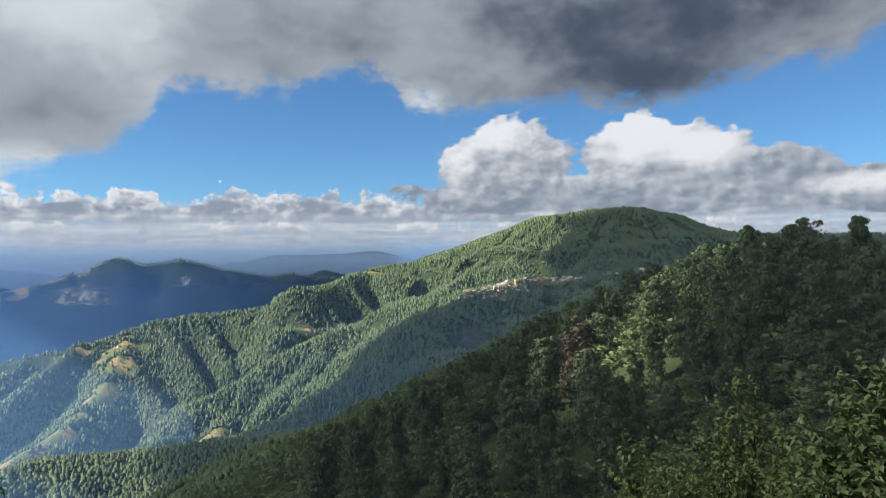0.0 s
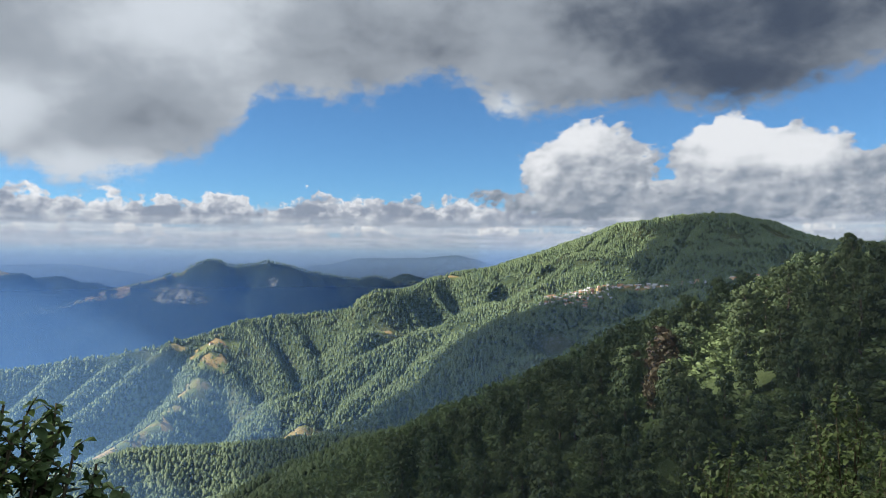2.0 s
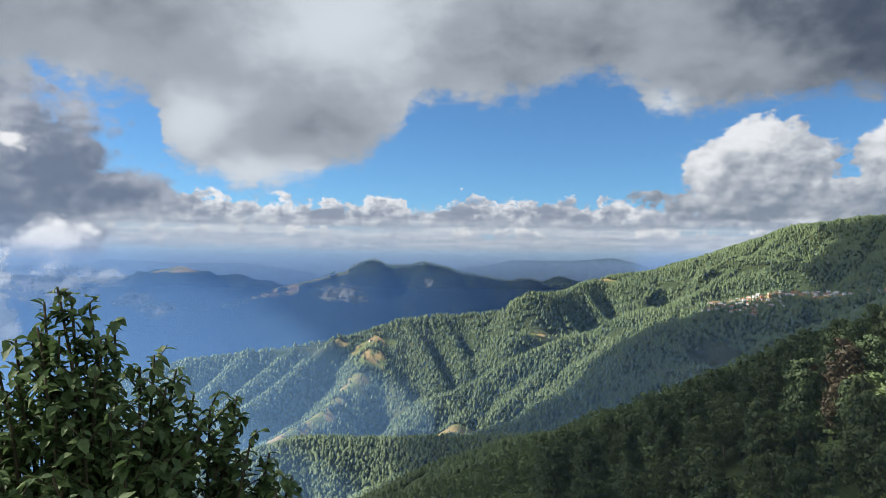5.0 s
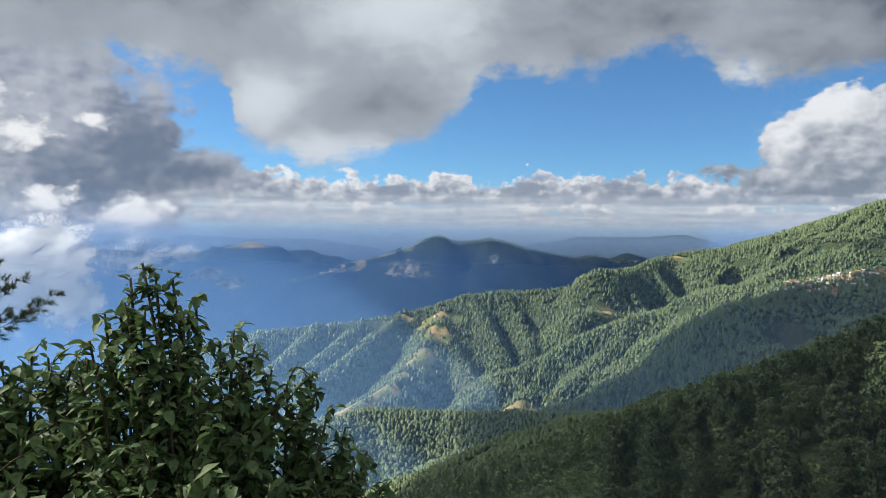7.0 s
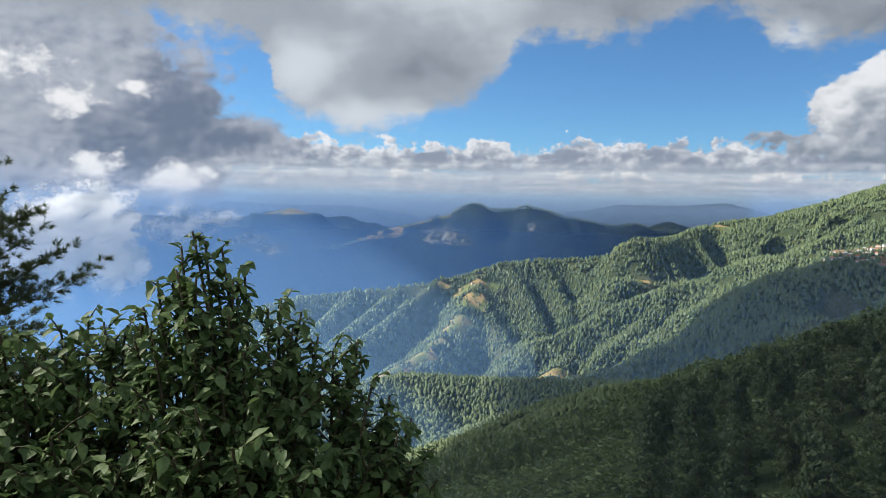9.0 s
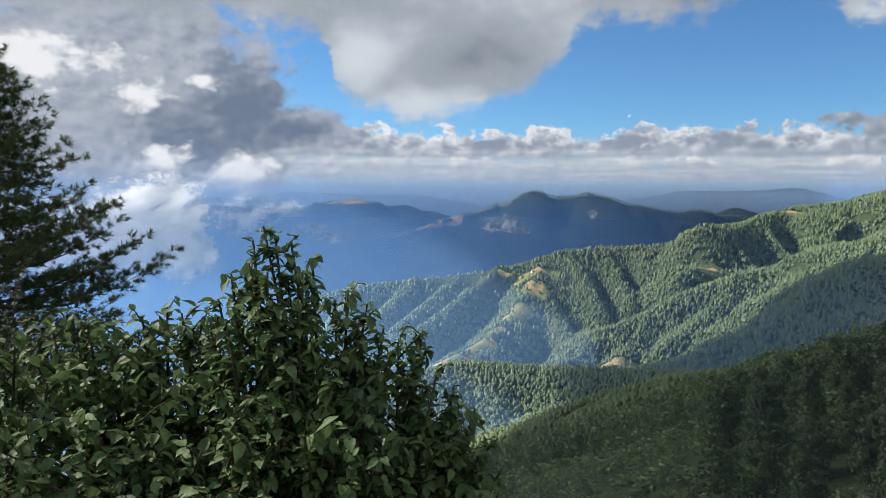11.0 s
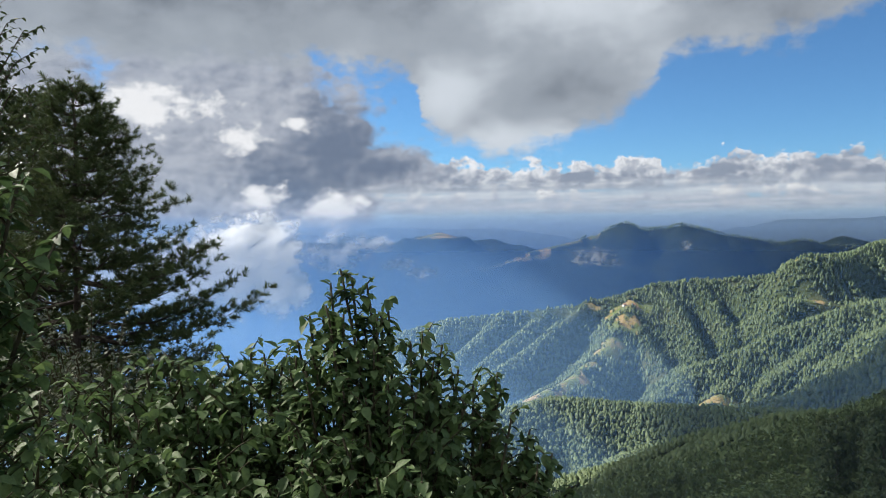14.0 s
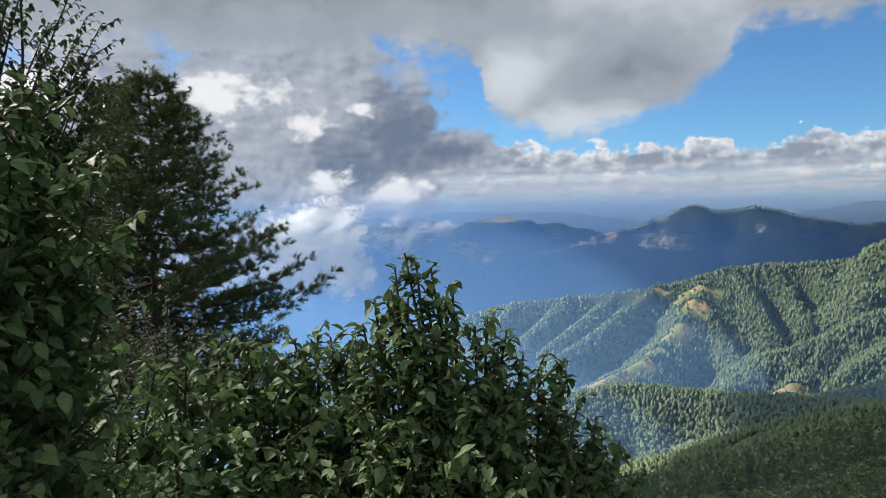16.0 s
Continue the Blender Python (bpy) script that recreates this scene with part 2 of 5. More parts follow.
def land_material():
    m, t = material("hillside")
    v = object_vec(t)
    at = t.nodes.new("ShaderNodeAttribute")
    at.attribute_name = "meadow"
    meadow = Sock(t, at.outputs["Fac"])
    big, mid, fine = noise_of(t, v, 0.006, 4.0), noise_of(t, v, 0.035, 6.0, 0.6), noise_of(t, v, 0.9, 5.0, 0.6)
    scrub = mix_colour(t, (mid * 0.6 + fine * 0.4).ramp(0.35, 0.65), (0.026, 0.042, 0.018), (0.050, 0.066, 0.028))
    scrub = mix_colour(t, big.ramp(0.5, 0.72), scrub, (0.066, 0.074, 0.034))
    grass = mix_colour(t, mid.ramp(0.38, 0.62), (0.120, 0.140, 0.050), (0.205, 0.165, 0.080))
    grass = mix_colour(t, fine.ramp(0.45, 0.7), grass, (0.160, 0.165, 0.065))
    # beyond the valley the forested slopes are painted dark, as in cloud shade
    sep = t.nodes.new("ShaderNodeSeparateXYZ")
    t.links.new(v.out, sep.inputs[0])
    x, y = (Sock(t, o) for o in sep.outputs[:2])
    scrub = mix_colour(t, (x * x + y * y).op("SQRT").ramp(2600.0, 2900.0), scrub, mix_colour(t, mid.ramp(0.35, 0.65), (0.016, 0.028, 0.016), (0.030, 0.044, 0.024)))
    # the fields are a patchwork of stubble, fallow and green plots
    plot = t.nodes.new("ShaderNodeTexVoronoi")
    plot.inputs["Scale"].default_value = 0.034
    t.links.new(v.out, plot.inputs["Vector"])
    cell = t.nodes.new("ShaderNodeSeparateColor")
    t.links.new(plot.outputs["Color"], cell.inputs[0])
    pick = Sock(t, cell.outputs[0])
    grass = mix_colour(t, pick.ramp(0.55, 0.65), grass, mix_colour(t, fine.ramp(0.4, 0.6), (0.260, 0.190, 0.085), (0.320, 0.250, 0.120)))
    grass = mix_colour(t, pick.ramp(0.30, 0.20), grass, mix_colour(t, fine.ramp(0.4, 0.6), (0.090, 0.120, 0.042), (0.140, 0.165, 0.060)))
    c = mix_colour(t, (meadow + (mid - 0.5) * 0.5).ramp(0.35, 0.62), scrub, grass)
    p = principled(t, c, 0.95, 0.0, 0.1)
    finish(t, p.outputs[0], mid * 0.5 + fine * 0.5, 0.6, 2.0, p)
    return m


LAND = land_material()
PINE_FAR = foliage("far_pine_needles", ((0.066, 0.106, 0.050), (0.124, 0.164, 0.072), (0.136, 0.186, 0.084)), 0.22, patch=0.008)
PINE_MID = foliage("pine_needles", ((0.074, 0.116, 0.052), (0.124, 0.168, 0.070), (0.150, 0.204, 0.084)), 0.25, patch=0.03)
PINE_NEAR = foliage("tree_foliage", ((0.038, 0.068, 0.032), (0.078, 0.102, 0.042), (0.066, 0.096, 0.040)), 0.28, by_object=True)
RUSSET = foliage("russet_foliage", ((0.066, 0.044, 0.029), (0.074, 0.054, 0.033), (0.060, 0.056, 0.03)), 0.25, by_object=True)
BARK = plain("bark", (0.055, 0.042, 0.033), (0.13, 0.10, 0.08), 9.0, 0.9, 0.8, 0.03)


# ---------------------------------------------------------------- mesh helpers
def mesh_of(name, verts, faces, mats=(), smooth=False):
    """A mesh from arrays: verts (n, 3), faces (m, 3) or (m, 4)."""
    verts, faces = np.asarray(verts, dtype=np.float32), np.asarray(faces, dtype=np.int32)
    me = bpy.data.meshes.new(name)
    k = faces.shape[1]
    me.vertices.add(len(verts))
    me.vertices.foreach_set("co", verts.ravel())
    me.loops.add(faces.size)
    me.loops.foreach_set("vertex_index", faces.ravel())
    me.polygons.add(len(faces))
    me.polygons.foreach_set("loop_start", np.arange(0, faces.size, k, dtype=np.int32))
    me.polygons.foreach_set("loop_total", np.full(len(faces), k, dtype=np.int32))
    if smooth:
        me.polygons.foreach_set("use_smooth", np.ones(len(faces), dtype=bool))
    me.update(calc_edges=True)
    for m in mats:
        me.materials.append(m)
    return me


def part(name, bm, mat, parent, label=""):
    """Links a bmesh (or a mesh) as one mesh object under a thing or a part."""
    if isinstance(bm, bmesh.types.BMesh):
        me = bpy.data.meshes.new(name)
        bm.to_mesh(me)
        bm.free()
    else:
        me = bm
    if mat and not me.materials:
        me.materials.append(mat)
    ob = new(name, me)
    ob.parent = parent
    return tagged(ob, label) if label else ob


def thing(name, at, label, category, group="", kind=""):
    ob = new(name)
    ob.empty_display_size = 0.3
    ob.matrix_world = at if isinstance(at, Matrix) else Matrix.Translation(at)
    return tagged(ob, label, category, group, kind)


# ---------------------------------------------------------------- the lie of the land
RNG = np.random.default_rng(7)
_lattice = RNG.random((256, 256))


def value_noise(x, y):
    xi, yi = np.floor(x).astype(int), np.floor(y).astype(int)
    u, v = x - xi, y - yi
    u, v = u * u * (3 - 2 * u), v * v * (3 - 2 * v)
    g = lambda a, b: _lattice[(xi + a) & 255, (yi + b) & 255]
    return (g(0, 0) * (1 - u) + g(1, 0) * u) * (1 - v) + (g(0, 1) * (1 - u) + g(1, 1) * u) * v


def fbm(x, y, octaves=4):
    total, amp, out = 0.0, 1.0, 0.0
    for k in range(octaves):
        out = out + amp * value_noise(x * 2 ** k + 17.3 * k, y * 2 ** k + 9.1 * k)
        total += amp
        amp *= 0.5
    return out / total


def crest(points, trees):
    """Crest points from heading, height angle (tree tops included) and distance."""
    out = []
    for a, e, r in points:
        out.append((r * math.sin(radians(a)), r * math.cos(radians(a)), r * math.tan(radians(e)) - trees))
    return np.array(out)


# each ridge: crest line, how steep its sides fall, roundness of its back
RIDGES = [
    # the long middle ridge up to the summit
    (crest(((-44, -11.5, 1700), (-34, -9.2, 1750), (-26.1, -7.36, 1750), (-19.4, -6.63, 1780), (-14.9, -6.0, 1800),
            (-12.4, -5.35, 1800), (-10.1, -4.56, 1820), (-7.7, -4.15, 1850), (-4.4, -3.93, 1870), (-1.4, -3.6, 1850),
            (-0.4, -2.9, 1820), (0.7, -2.08, 1800), (2.6, -2.17, 1850), (3.7, -1.92, 1950), (5.7, -1.05, 2120),
            (7.1, -0.75, 2180), (8.9, -0.54, 2220)), 9), 0.92, 10),
    (crest(((8.9, -0.54, 2220), (11.7, 0.01, 2260), (13.5, 0.68, 2300), (18.1, 2.21, 2400), (20.4, 3.08, 2450), (22.6, 3.35, 2480),
            (24.4, 3.67, 2500), (27.0, 3.73, 2500), (28.7, 3.63, 2520), (30.8, 3.12, 2550), (32.9, 2.20, 2600),
            (35.2, 1.62, 2650), (38.7, 1.44, 2700), (50, 1.2, 2800)), 9), 0.44, 30),
    # its spurs: the one with the fields falls to the left, the others to the right, into one gorge
    (crest(((-11.4, -5.3, 1790), (-11.9, -6.6, 1700), (-13.2, -9.2, 1560), (-15.9, -11.7, 1410), (-19.6, -13.5, 1290), (-23, -15, 1200)), 7), 0.66, 8),
    (crest(((-11.4, -6.6, 1690), (-10.2, -8.9, 1590), (-9.2, -10.6, 1500), (-8.6, -11.8, 1440)), 8), 1.10, 3),
    (crest(((-9.3, -4.4, 1830), (-8.2, -5.8, 1740), (-7.3, -7.4, 1660), (-6.2, -9.4, 1560)), 8), 1.10, 3),
    (crest(((-6.6, -4.1, 1855), (-5.6, -5.4, 1780), (-4.6, -7.0, 1690), (-4.2, -8.6, 1610)), 8), 1.10, 3),
    (crest(((-4.0, -3.9, 1870), (-2.9, -5.2, 1790), (-1.9, -6.6, 1720), (-1.4, -7.6, 1660)), 8), 1.10, 3),
    (crest(((-0.2, -2.7, 1815), (0.0, -4.2, 1760), (0.9, -5.4, 1710), (1.6, -5.9, 1690)), 8), 1.10, 3),
    (crest(((2.6, -2.2, 1850), (3.2, -3.4, 1810), (4.0, -4.6, 1770)), 8), 1.10, 3),
    (crest(((4.9, -1.4, 2040), (5.6, -2.8, 1950), (6.6, -4.0, 1880)), 8), 1.10, 3),
    (crest(((7.6, -0.8, 2190), (7.9, -2.2, 2070), (8.6, -3.4, 1980)), 8), 1.10, 3),
    # the sunlit spur beyond the gorge, with its knuckles
    (crest(((13, -2.2, 2050), (10.2, -3.9, 1860), (6.4, -5.2, 1700), (3.3, -5.9, 1620), (-0.2, -7.4, 1530), (-3.0, -9.2, 1450), (-5.9, -10.4, 1380),
            (-8.8, -12.4, 1300), (-10.2, -13.6, 1240)), 8), 0.62, 9),
    (crest(((3.3, -6.0, 1610), (2.6, -7.8, 1510), (0.6, -9.6, 1410), (-1.6, -11.4, 1310)), 8), 0.66, 6),
    (crest(((-3.0, -9.3, 1445), (-3.8, -11.2, 1350), (-5.2, -12.6, 1270)), 8), 0.66, 6),
    (crest(((8.4, -4.6, 1770), (6.6, -6.6, 1580), (5.0, -8.4, 1450)), 8), 0.66, 6),
    # falls to the left of the fields
    (crest(((-14.6, -5.7, 1800), (-16.9, -7.4, 1690), (-19.2, -9.4, 1570), (-22.5, -11.6, 1450)), 8), 0.92, 4),
    (crest(((-18.0, -6.5, 1785), (-20.2, -8.4, 1660), (-23.0, -10.6, 1530)), 8), 0.92, 4),
    (crest(((-21.5, -6.7, 1770), (-23.9, -9.0, 1620), (-27.0, -11.6, 1480)), 8), 0.92, 4),
    (crest(((-26.0, -7.4, 1750), (-28.5, -10.4, 1560), (-32.5, -13.5, 1400)), 8), 0.92, 4),
    (crest(((20.4, 3.0, 2440), (17.5, 0.8, 2220), (14.5, -1.4, 2020), (12.5, -2.8, 1860)), 8), 0.66, 8),
    (crest(((27.0, 3.6, 2480), (25.5, 1.2, 2220), (24.0, -0.8, 2020)), 8), 0.5, 12),
    # the shelf with the village and the dark spur below it
    (crest(((10.8, -3.3, 1800), (15.7, -2.62, 1800), (19.4, -1.80, 1860), (22.5, -1.80, 1880), (28.7, -1.18, 1900), (32.4, -0.66, 1950),
            (42, -0.4, 2000)), 2), 0.46, 34),
    (crest(((14.8, -3.3, 1700), (11.1, -4.4, 1550), (8.8, -5.9, 1420), (7.0, -8.1, 1300), (4.2, -10.4, 1200), (-0.2, -12.4, 1120),
            (-5.0, -13.6, 1080)), 9), 0.46, 16),
    (crest(((26, -2.0, 1780), (22.5, -4.4, 1450), (17, -7.6, 1150), (12, -10.6, 980)), 9), 0.46, 16),
    # the low spur before it
    (crest(((-40, -19.0, 860), (-30, -16.4, 900), (-22.3, -14.46, 950), (-17.4, -13.3, 1000), (-11.1, -13.5, 1000), (-5.3, -13.4, 980),
            (2, -13.0, 900), (8, -12.0, 820)), 10), 0.5, 16),
    # the near wooded hill
    (crest(((75, 4.0, 110), (58, 2.6, 125), (44.9, 1.54, 150), (40.5, 2.2, 172), (38.5, 1.2, 190), (35.2, 0.68, 218), (33.2, -0.48, 240),
            (32.0, -2.6, 268), (29.1, -3.05, 300), (26.5, -3.16, 335), (24.7, -4.6, 365), (20.7, -5.76, 420), (18.0, -7.1, 460),
            (15.7, -8.45, 500), (10.6, -10.6, 570), (6.0, -11.8, 640), (-0.2, -13.2, 730), (-5.2, -14.85, 790), (-9.8, -17.5, 830),
            (-13.1, -19.8, 850), (-17.0, -21.1, 880), (-24, -24, 900)), 12), 0.50, 10),
    # blue ranges far off
    (crest(((-36, -8.5, 3050), (-24.5, -4.4, 3200), (-21.8, -3.06, 3300), (-19.5, -2.05, 3380), (-17.7, -1.51, 3400), (-16.0, -1.16, 3400),
            (-14.2, -0.60, 3400), (-13.1, -0.12, 3400), (-11.9, 0.28, 3400), (-10.8, -0.16, 3400), (-10.0, -0.26, 3400), (-8.4, -0.02, 3400),
            (-7.6, 0.09, 3400), (-6.4, -0.18, 3400), (-4.4, -0.78, 3400), (-2.7, -1.04, 3420), (-1.0, -1.34, 3450), (0.8, -1.14, 3450),
            (1.9, -1.43, 3500), (12, -2.0, 3500)), 4), 0.5, 16),
    (crest(((1.9, -1.6, 3750), (3.2, -0.87, 3750), (5.0, -1.35, 3750), (9, -2.0, 3800)), 2), 0.4, 20),
    (crest(((-60, -1.6, 3600), (-45, -1.3, 3700), (-37.3, -1.02, 3750), (-31.8, -1.25, 3750), (-29.0, -0.93, 3750), (-26.7, -0.41, 3750),
            (-24.5, -1.08, 3750), (-22.4, -0.93, 3800), (-20.0, -1.73, 3850), (-17, -2.6, 3850)), 3), 0.34, 20),
    (crest(((-26.7, -0.45, 3745), (-26.0, -2.4, 3450), (-24.0, -4.4, 3150)), 3), 0.42, 16),
    (crest(((-5.4, -0.9, 4600), (-2.2, -0.02, 4600), (-0.9, 0.31, 4600), (4.4, 0.34, 4600), (7.1, 0.58, 4600), (9.8, -0.19, 4600),
            (16, -0.8, 4600)), 0), 0.3, 30),
    (crest(((-60, -0.4, 4500), (-40, -0.52, 4500), (-36.3, -0.44, 4500), (-32.7, -0.55, 4500), (-30.8, 0.02, 4550), (-26.3, -0.19, 4550),
            (-21.8, -0.13, 4550), (-17, -0.8, 4550)), 0), 0.3, 30),
]
# the roadside shoulder on which the camera stands
SHOULDER = (np.array(((-90, -40, 4.0), (-30, -2, -2.0), (-14, 6, -3.2), (-5, 0.6, -2.0), (0, -0.6, -1.65), (5, 0.2, -1.9),
                      (14, 4, -3.2), (45, 12, -6.0), (106, 28, -6.0))), 0.75, 0.8)
BEHIND = (np.array(((-500, -260, 20.0), (-60, -190, 30.0), (160, -150, 30.0), (420, -60, 40.0))), 0.42, 12)
RIDGES += [SHOULDER, BEHIND]


def height(x, y):
    """Ground height: the highest of all ridges' sides over the valley floor, furrowed by gullies."""
    x, y = np.asarray(x, float), np.asarray(y, float)
    r = np.hypot(x, y)
    floor = -480.0 + 60 * (fbm(x / 400, y / 400) - 0.5)
    floor = floor + np.clip((r - 3600) / 1250, 0, 1) ** 1.5 * 375.0
    far = np.clip(r / 1500, 0.02, 1.0)
    warp = fbm(x / 260 + 5, y / 260 + 3, 5)
    gully = np.abs(fbm(x / 150 + 40, y / 150 + 11, 4) - 0.5) * 2
    soft = np.clip(r * 0.006, 0.3, 14.0)
    base = floor
    layers = []
    for pts, slope, back in RIDGES:
        best_d, best_z, best_s, run = np.full(x.shape, 1e9), np.zeros(x.shape), np.zeros(x.shape), 0.0
        for p, q in zip(pts[:-1], pts[1:]):
            ax, ay, bx, by = p[0], p[1], q[0] - p[0], q[1] - p[1]
            s = np.clip(((x - ax) * bx + (y - ay) * by) / (bx * bx + by * by + 1e-9), 0, 1)
            d = np.hypot(x - ax - s * bx, y - ay - s * by)
            zc = p[2] + s * (q[2] - p[2])
            near = d * slope - zc < best_d * slope - best_z
            long = math.hypot(bx, by)
            best_d, best_z, best_s = np.where(near, d, best_d), np.where(near, zc, best_z), np.where(near, run + s * long, best_s)
            run += long
        d = np.sqrt(best_d ** 2 + back ** 2) - back
        rugged = np.clip(best_d / 90, 0, 1) * far
        relief = np.minimum(best_d, 150.0) * slope * rugged * (1.0 * (warp - 0.5) - 0.75 * (gully - 0.35))
        # side valleys that run straight down from the crest
        along = best_s + 60 * (warp - 0.5) + 0.10 * best_d
        side = 0.6 * (1 - np.abs(np.sin(along / 46.0))) + 0.4 * (1 - np.abs(np.sin(along / 19.0 + 1.0 + best_d * 0.004)))
        cut = np.clip((best_d - 12) / 130, 0, 1) * np.clip(r / 1400, 0, 1) ** 2 * min(1.0, run / 600)
        layers.append(best_z - slope * d - relief + 58.0 * cut * (side - 0.42))
    layers.append(base)
    stack = np.array(layers)
    top = stack.max(0)
    return top + soft * np.log(np.exp(np.clip((stack - top) / soft, -50, 0)).sum(0)) * 0.35


# meadows and fields: heading, height angle, distance, half-sizes across and along, in metres
MEADOWS = (
    (-13.5, -9.3, 1545, 38, 26), (-13.0, -8.8, 1580, 24, 20), (-12.2, -7.6, 1650, 26, 20), (-11.7, -7.6, 1645, 18, 14), (-11.7, -5.9, 1745, 40, 16), (-11.5, -5.4, 1785, 14, 6),
    (-14.6, -6.0, 1780, 34, 7), (-15.2, -10.6, 1470, 16, 12), (-15.8, -11.6, 1415, 20, 11), (-16.8, -11.7, 1400, 18, 14), (-17.6, -12.4, 1365, 20, 14),
    (-18.5, -13.0, 1325, 24, 12), (-19.6, -13.6, 1290, 30, 11), (-17.2, -13.2, 1330, 12, 6), (-21.6, -14.3, 1230, 24, 14), 
    (-5.0, -13.0, 1270, 44, 10), (-7.9, -13.2, 1260, 24, 9), (-2.6, -11.9, 1320, 10, 6), (1.4, -6.0, 1680, 18, 5), (-4.0, -4.15, 1868, 60, 3), (-1.0, -3.4, 1835, 14, 3),
    (6.6, -1.0, 2150, 36, 8), (17.0, -2.4, 1812, 70, 16), (29.0, -1.3, 1895, 60, 14), (0.5, -2.4, 1795, 20, 4),
    (-26.6, -0.9, 3700, 110, 60), (-17.0, -1.5, 3385, 150, 16), (-20.3, -2.4, 3325, 150, 20), (20.3, -1.9, 1845, 60, 14), (22.8, -1.9, 1860, 50, 9),
)


def meadow_share(x, y):
    out = np.zeros(np.shape(x))
    wob = fbm(np.asarray(x) / 26 + 3, np.asarray(y) / 26 + 8, 3) - 0.5
    for a, e, r, across, along in MEADOWS:
        if a < -14.5 and r < 1480:
            across, along = across * 1.35, along * 1.5
        s, c = math.sin(radians(a)), math.cos(radians(a))
        u = (x * c - y * s) / (across * 1.15)
        v = (x * s + y * c - r) / (along * 1.25)
        out = np.maximum(out, 1 - (np.hypot(u, v) - 0.85 + wob * 2.6) * 3.0)
    return np.clip(out, 0, 1)


def build_ground():
    az = np.concatenate([np.arange(-180, -70, 4.0), np.arange(-70, 54, 0.42), np.arange(54, 180, 4.0)])
    rr = np.concatenate([np.geomspace(0.5, 60, 60, endpoint=False), np.geomspace(60, 950, 110, endpoint=False),
                         np.linspace(950, 2600, 180, endpoint=False), np.linspace(2600, 4950, 70)])
    A, R = np.meshgrid(np.radians(az), rr)
    X, Y = R * np.sin(A), R * np.cos(A)
    Z = height(X, Y)
    n, m = A.shape
    i = np.arange(n - 1)[:, None] * m
    j = np.arange(m)[None, :]
    k = (j + 1) % m
    faces = np.stack([i + j, i + k, i + m + k, i + m + j], -1).reshape(-1, 4)[:, ::-1]
    verts = np.stack([X, Y, Z], -1).reshape(-1, 3)
    # close the hub
    me = mesh_of("ground", verts, faces, [LAND], True)
    hub = bmesh.new()
    hub.from_mesh(me)
    hub.verts.ensure_lookup_table()
    hub.faces.new([hub.verts[q] for q in range(m)])
    hub.to_mesh(me)
    hub.free()
    attr = me.attributes.new("meadow", "FLOAT", "POINT")
    attr.data.foreach_set("value", meadow_share(verts[:, 0], verts[:, 1]).astype(np.float32))
    return tagged(new("ground", me), "forested mountain slopes with dry meadows and a deep valley", "ground", kind="structure")


build_ground()


# ---------------------------------------------------------------- woods
def far_tree(seed, sides=4, rings=2, peak=1.0):
    """A small ragged crown, one unit high: rings of corners that widen and close to a top."""
    g = np.random.default_rng(seed)
    v, f = [], []
    for k in range(rings):
        z, w = ((0.10, 0.29), (0.50, 0.26), (0.76, 0.17))[k] if rings > 1 else (0.16, 0.30)
        for s in range(sides):
            a = 2 * math.pi * (s + 0.5 * (k % 2) + g.random() * 0.5) / sides
            q = w * (0.65 + 0.7 * g.random())
            v.append((q * math.cos(a), q * math.sin(a), z + 0.16 * (g.random() - 0.5)))
    v.append((0.05 * g.normal(), 0.05 * g.normal(), peak))
    for k in range(rings - 1):
        for s in range(sides):
            a, b = k * sides + s, k * sides + (s + 1) % sides
            f += [(a, b, b + sides), (a, b + sides, a + sides)]
    t = (rings - 1) * sides
    f += [(t + s, t + (s + 1) % sides, rings * sides) for s in range(sides)]
    v = np.array(v)
    # the surface of a crown is rough: its light falls softly round it
    lean = np.stack([v[:, 0] * 2.2, v[:, 1] * 2.2, 0.15 + 0.6 * v[:, 2]], -1) + g.normal(size=v.shape) * 0.10
    return v, np.array(f), lean / np.linalg.norm(lean, axis=1)[:, None]


def clump_tree(seed, clumps=9, per=10, leaf=0.11, slim=0.20, round_top=False, with_normals=False):
    """A crown of loose clumps of leaf-like scraps, one unit high."""
    g = np.random.default_rng(seed)
    v, f, nn = [], [], []
    for c in range(clumps):
        h = 0.20 + 0.77 * (c + g.random() * 0.5) / clumps
        w = slim * (math.sqrt(max(0.05, 1 - ((h - 0.55) / 0.48) ** 2)) if round_top else 1.15 * math.sqrt(max(0.03, 1 - ((h - 0.30) / 0.72) ** 2)))
        a = g.random() * 2 * math.pi
        rad = w * (0.25 + 0.75 * g.random())
        cen = np.array((rad * math.cos(a), rad * math.sin(a), h))
        for q in range(per):
            d = g.normal(size=3)
            d /= np.linalg.norm(d)
            d[2] = d[2] * 0.55 + 0.12
            p = cen + d * max(w, slim * 0.4) * (0.30 + 0.22 * g.random())
            u = np.cross(d, g.normal(size=3))
            u /= np.linalg.norm(u) + 1e-9
            s = np.cross(d, u)
            b = len(v)
            z = leaf * (0.6 + 0.8 * g.random())
            v += [p - u * z * 0.5 - s * z * 0.35, p + u * z * 0.5 - s * z * 0.3, p + s * z * 0.65 + d * z * 0.2]
            f.append((b, b + 1, b + 2))
            lean = d * 0.9 + np.array((cen[0], cen[1], (cen[2] - 0.5) * 0.3)) / (slim + 0.1) * 0.5 + g.normal(size=3) * 0.22
            nn += [lean / (np.linalg.norm(lean) + 1e-9)] * 3
    if with_normals:
        return np.array(v), np.array(f), np.array(nn)
    return np.array(v), np.array(f)


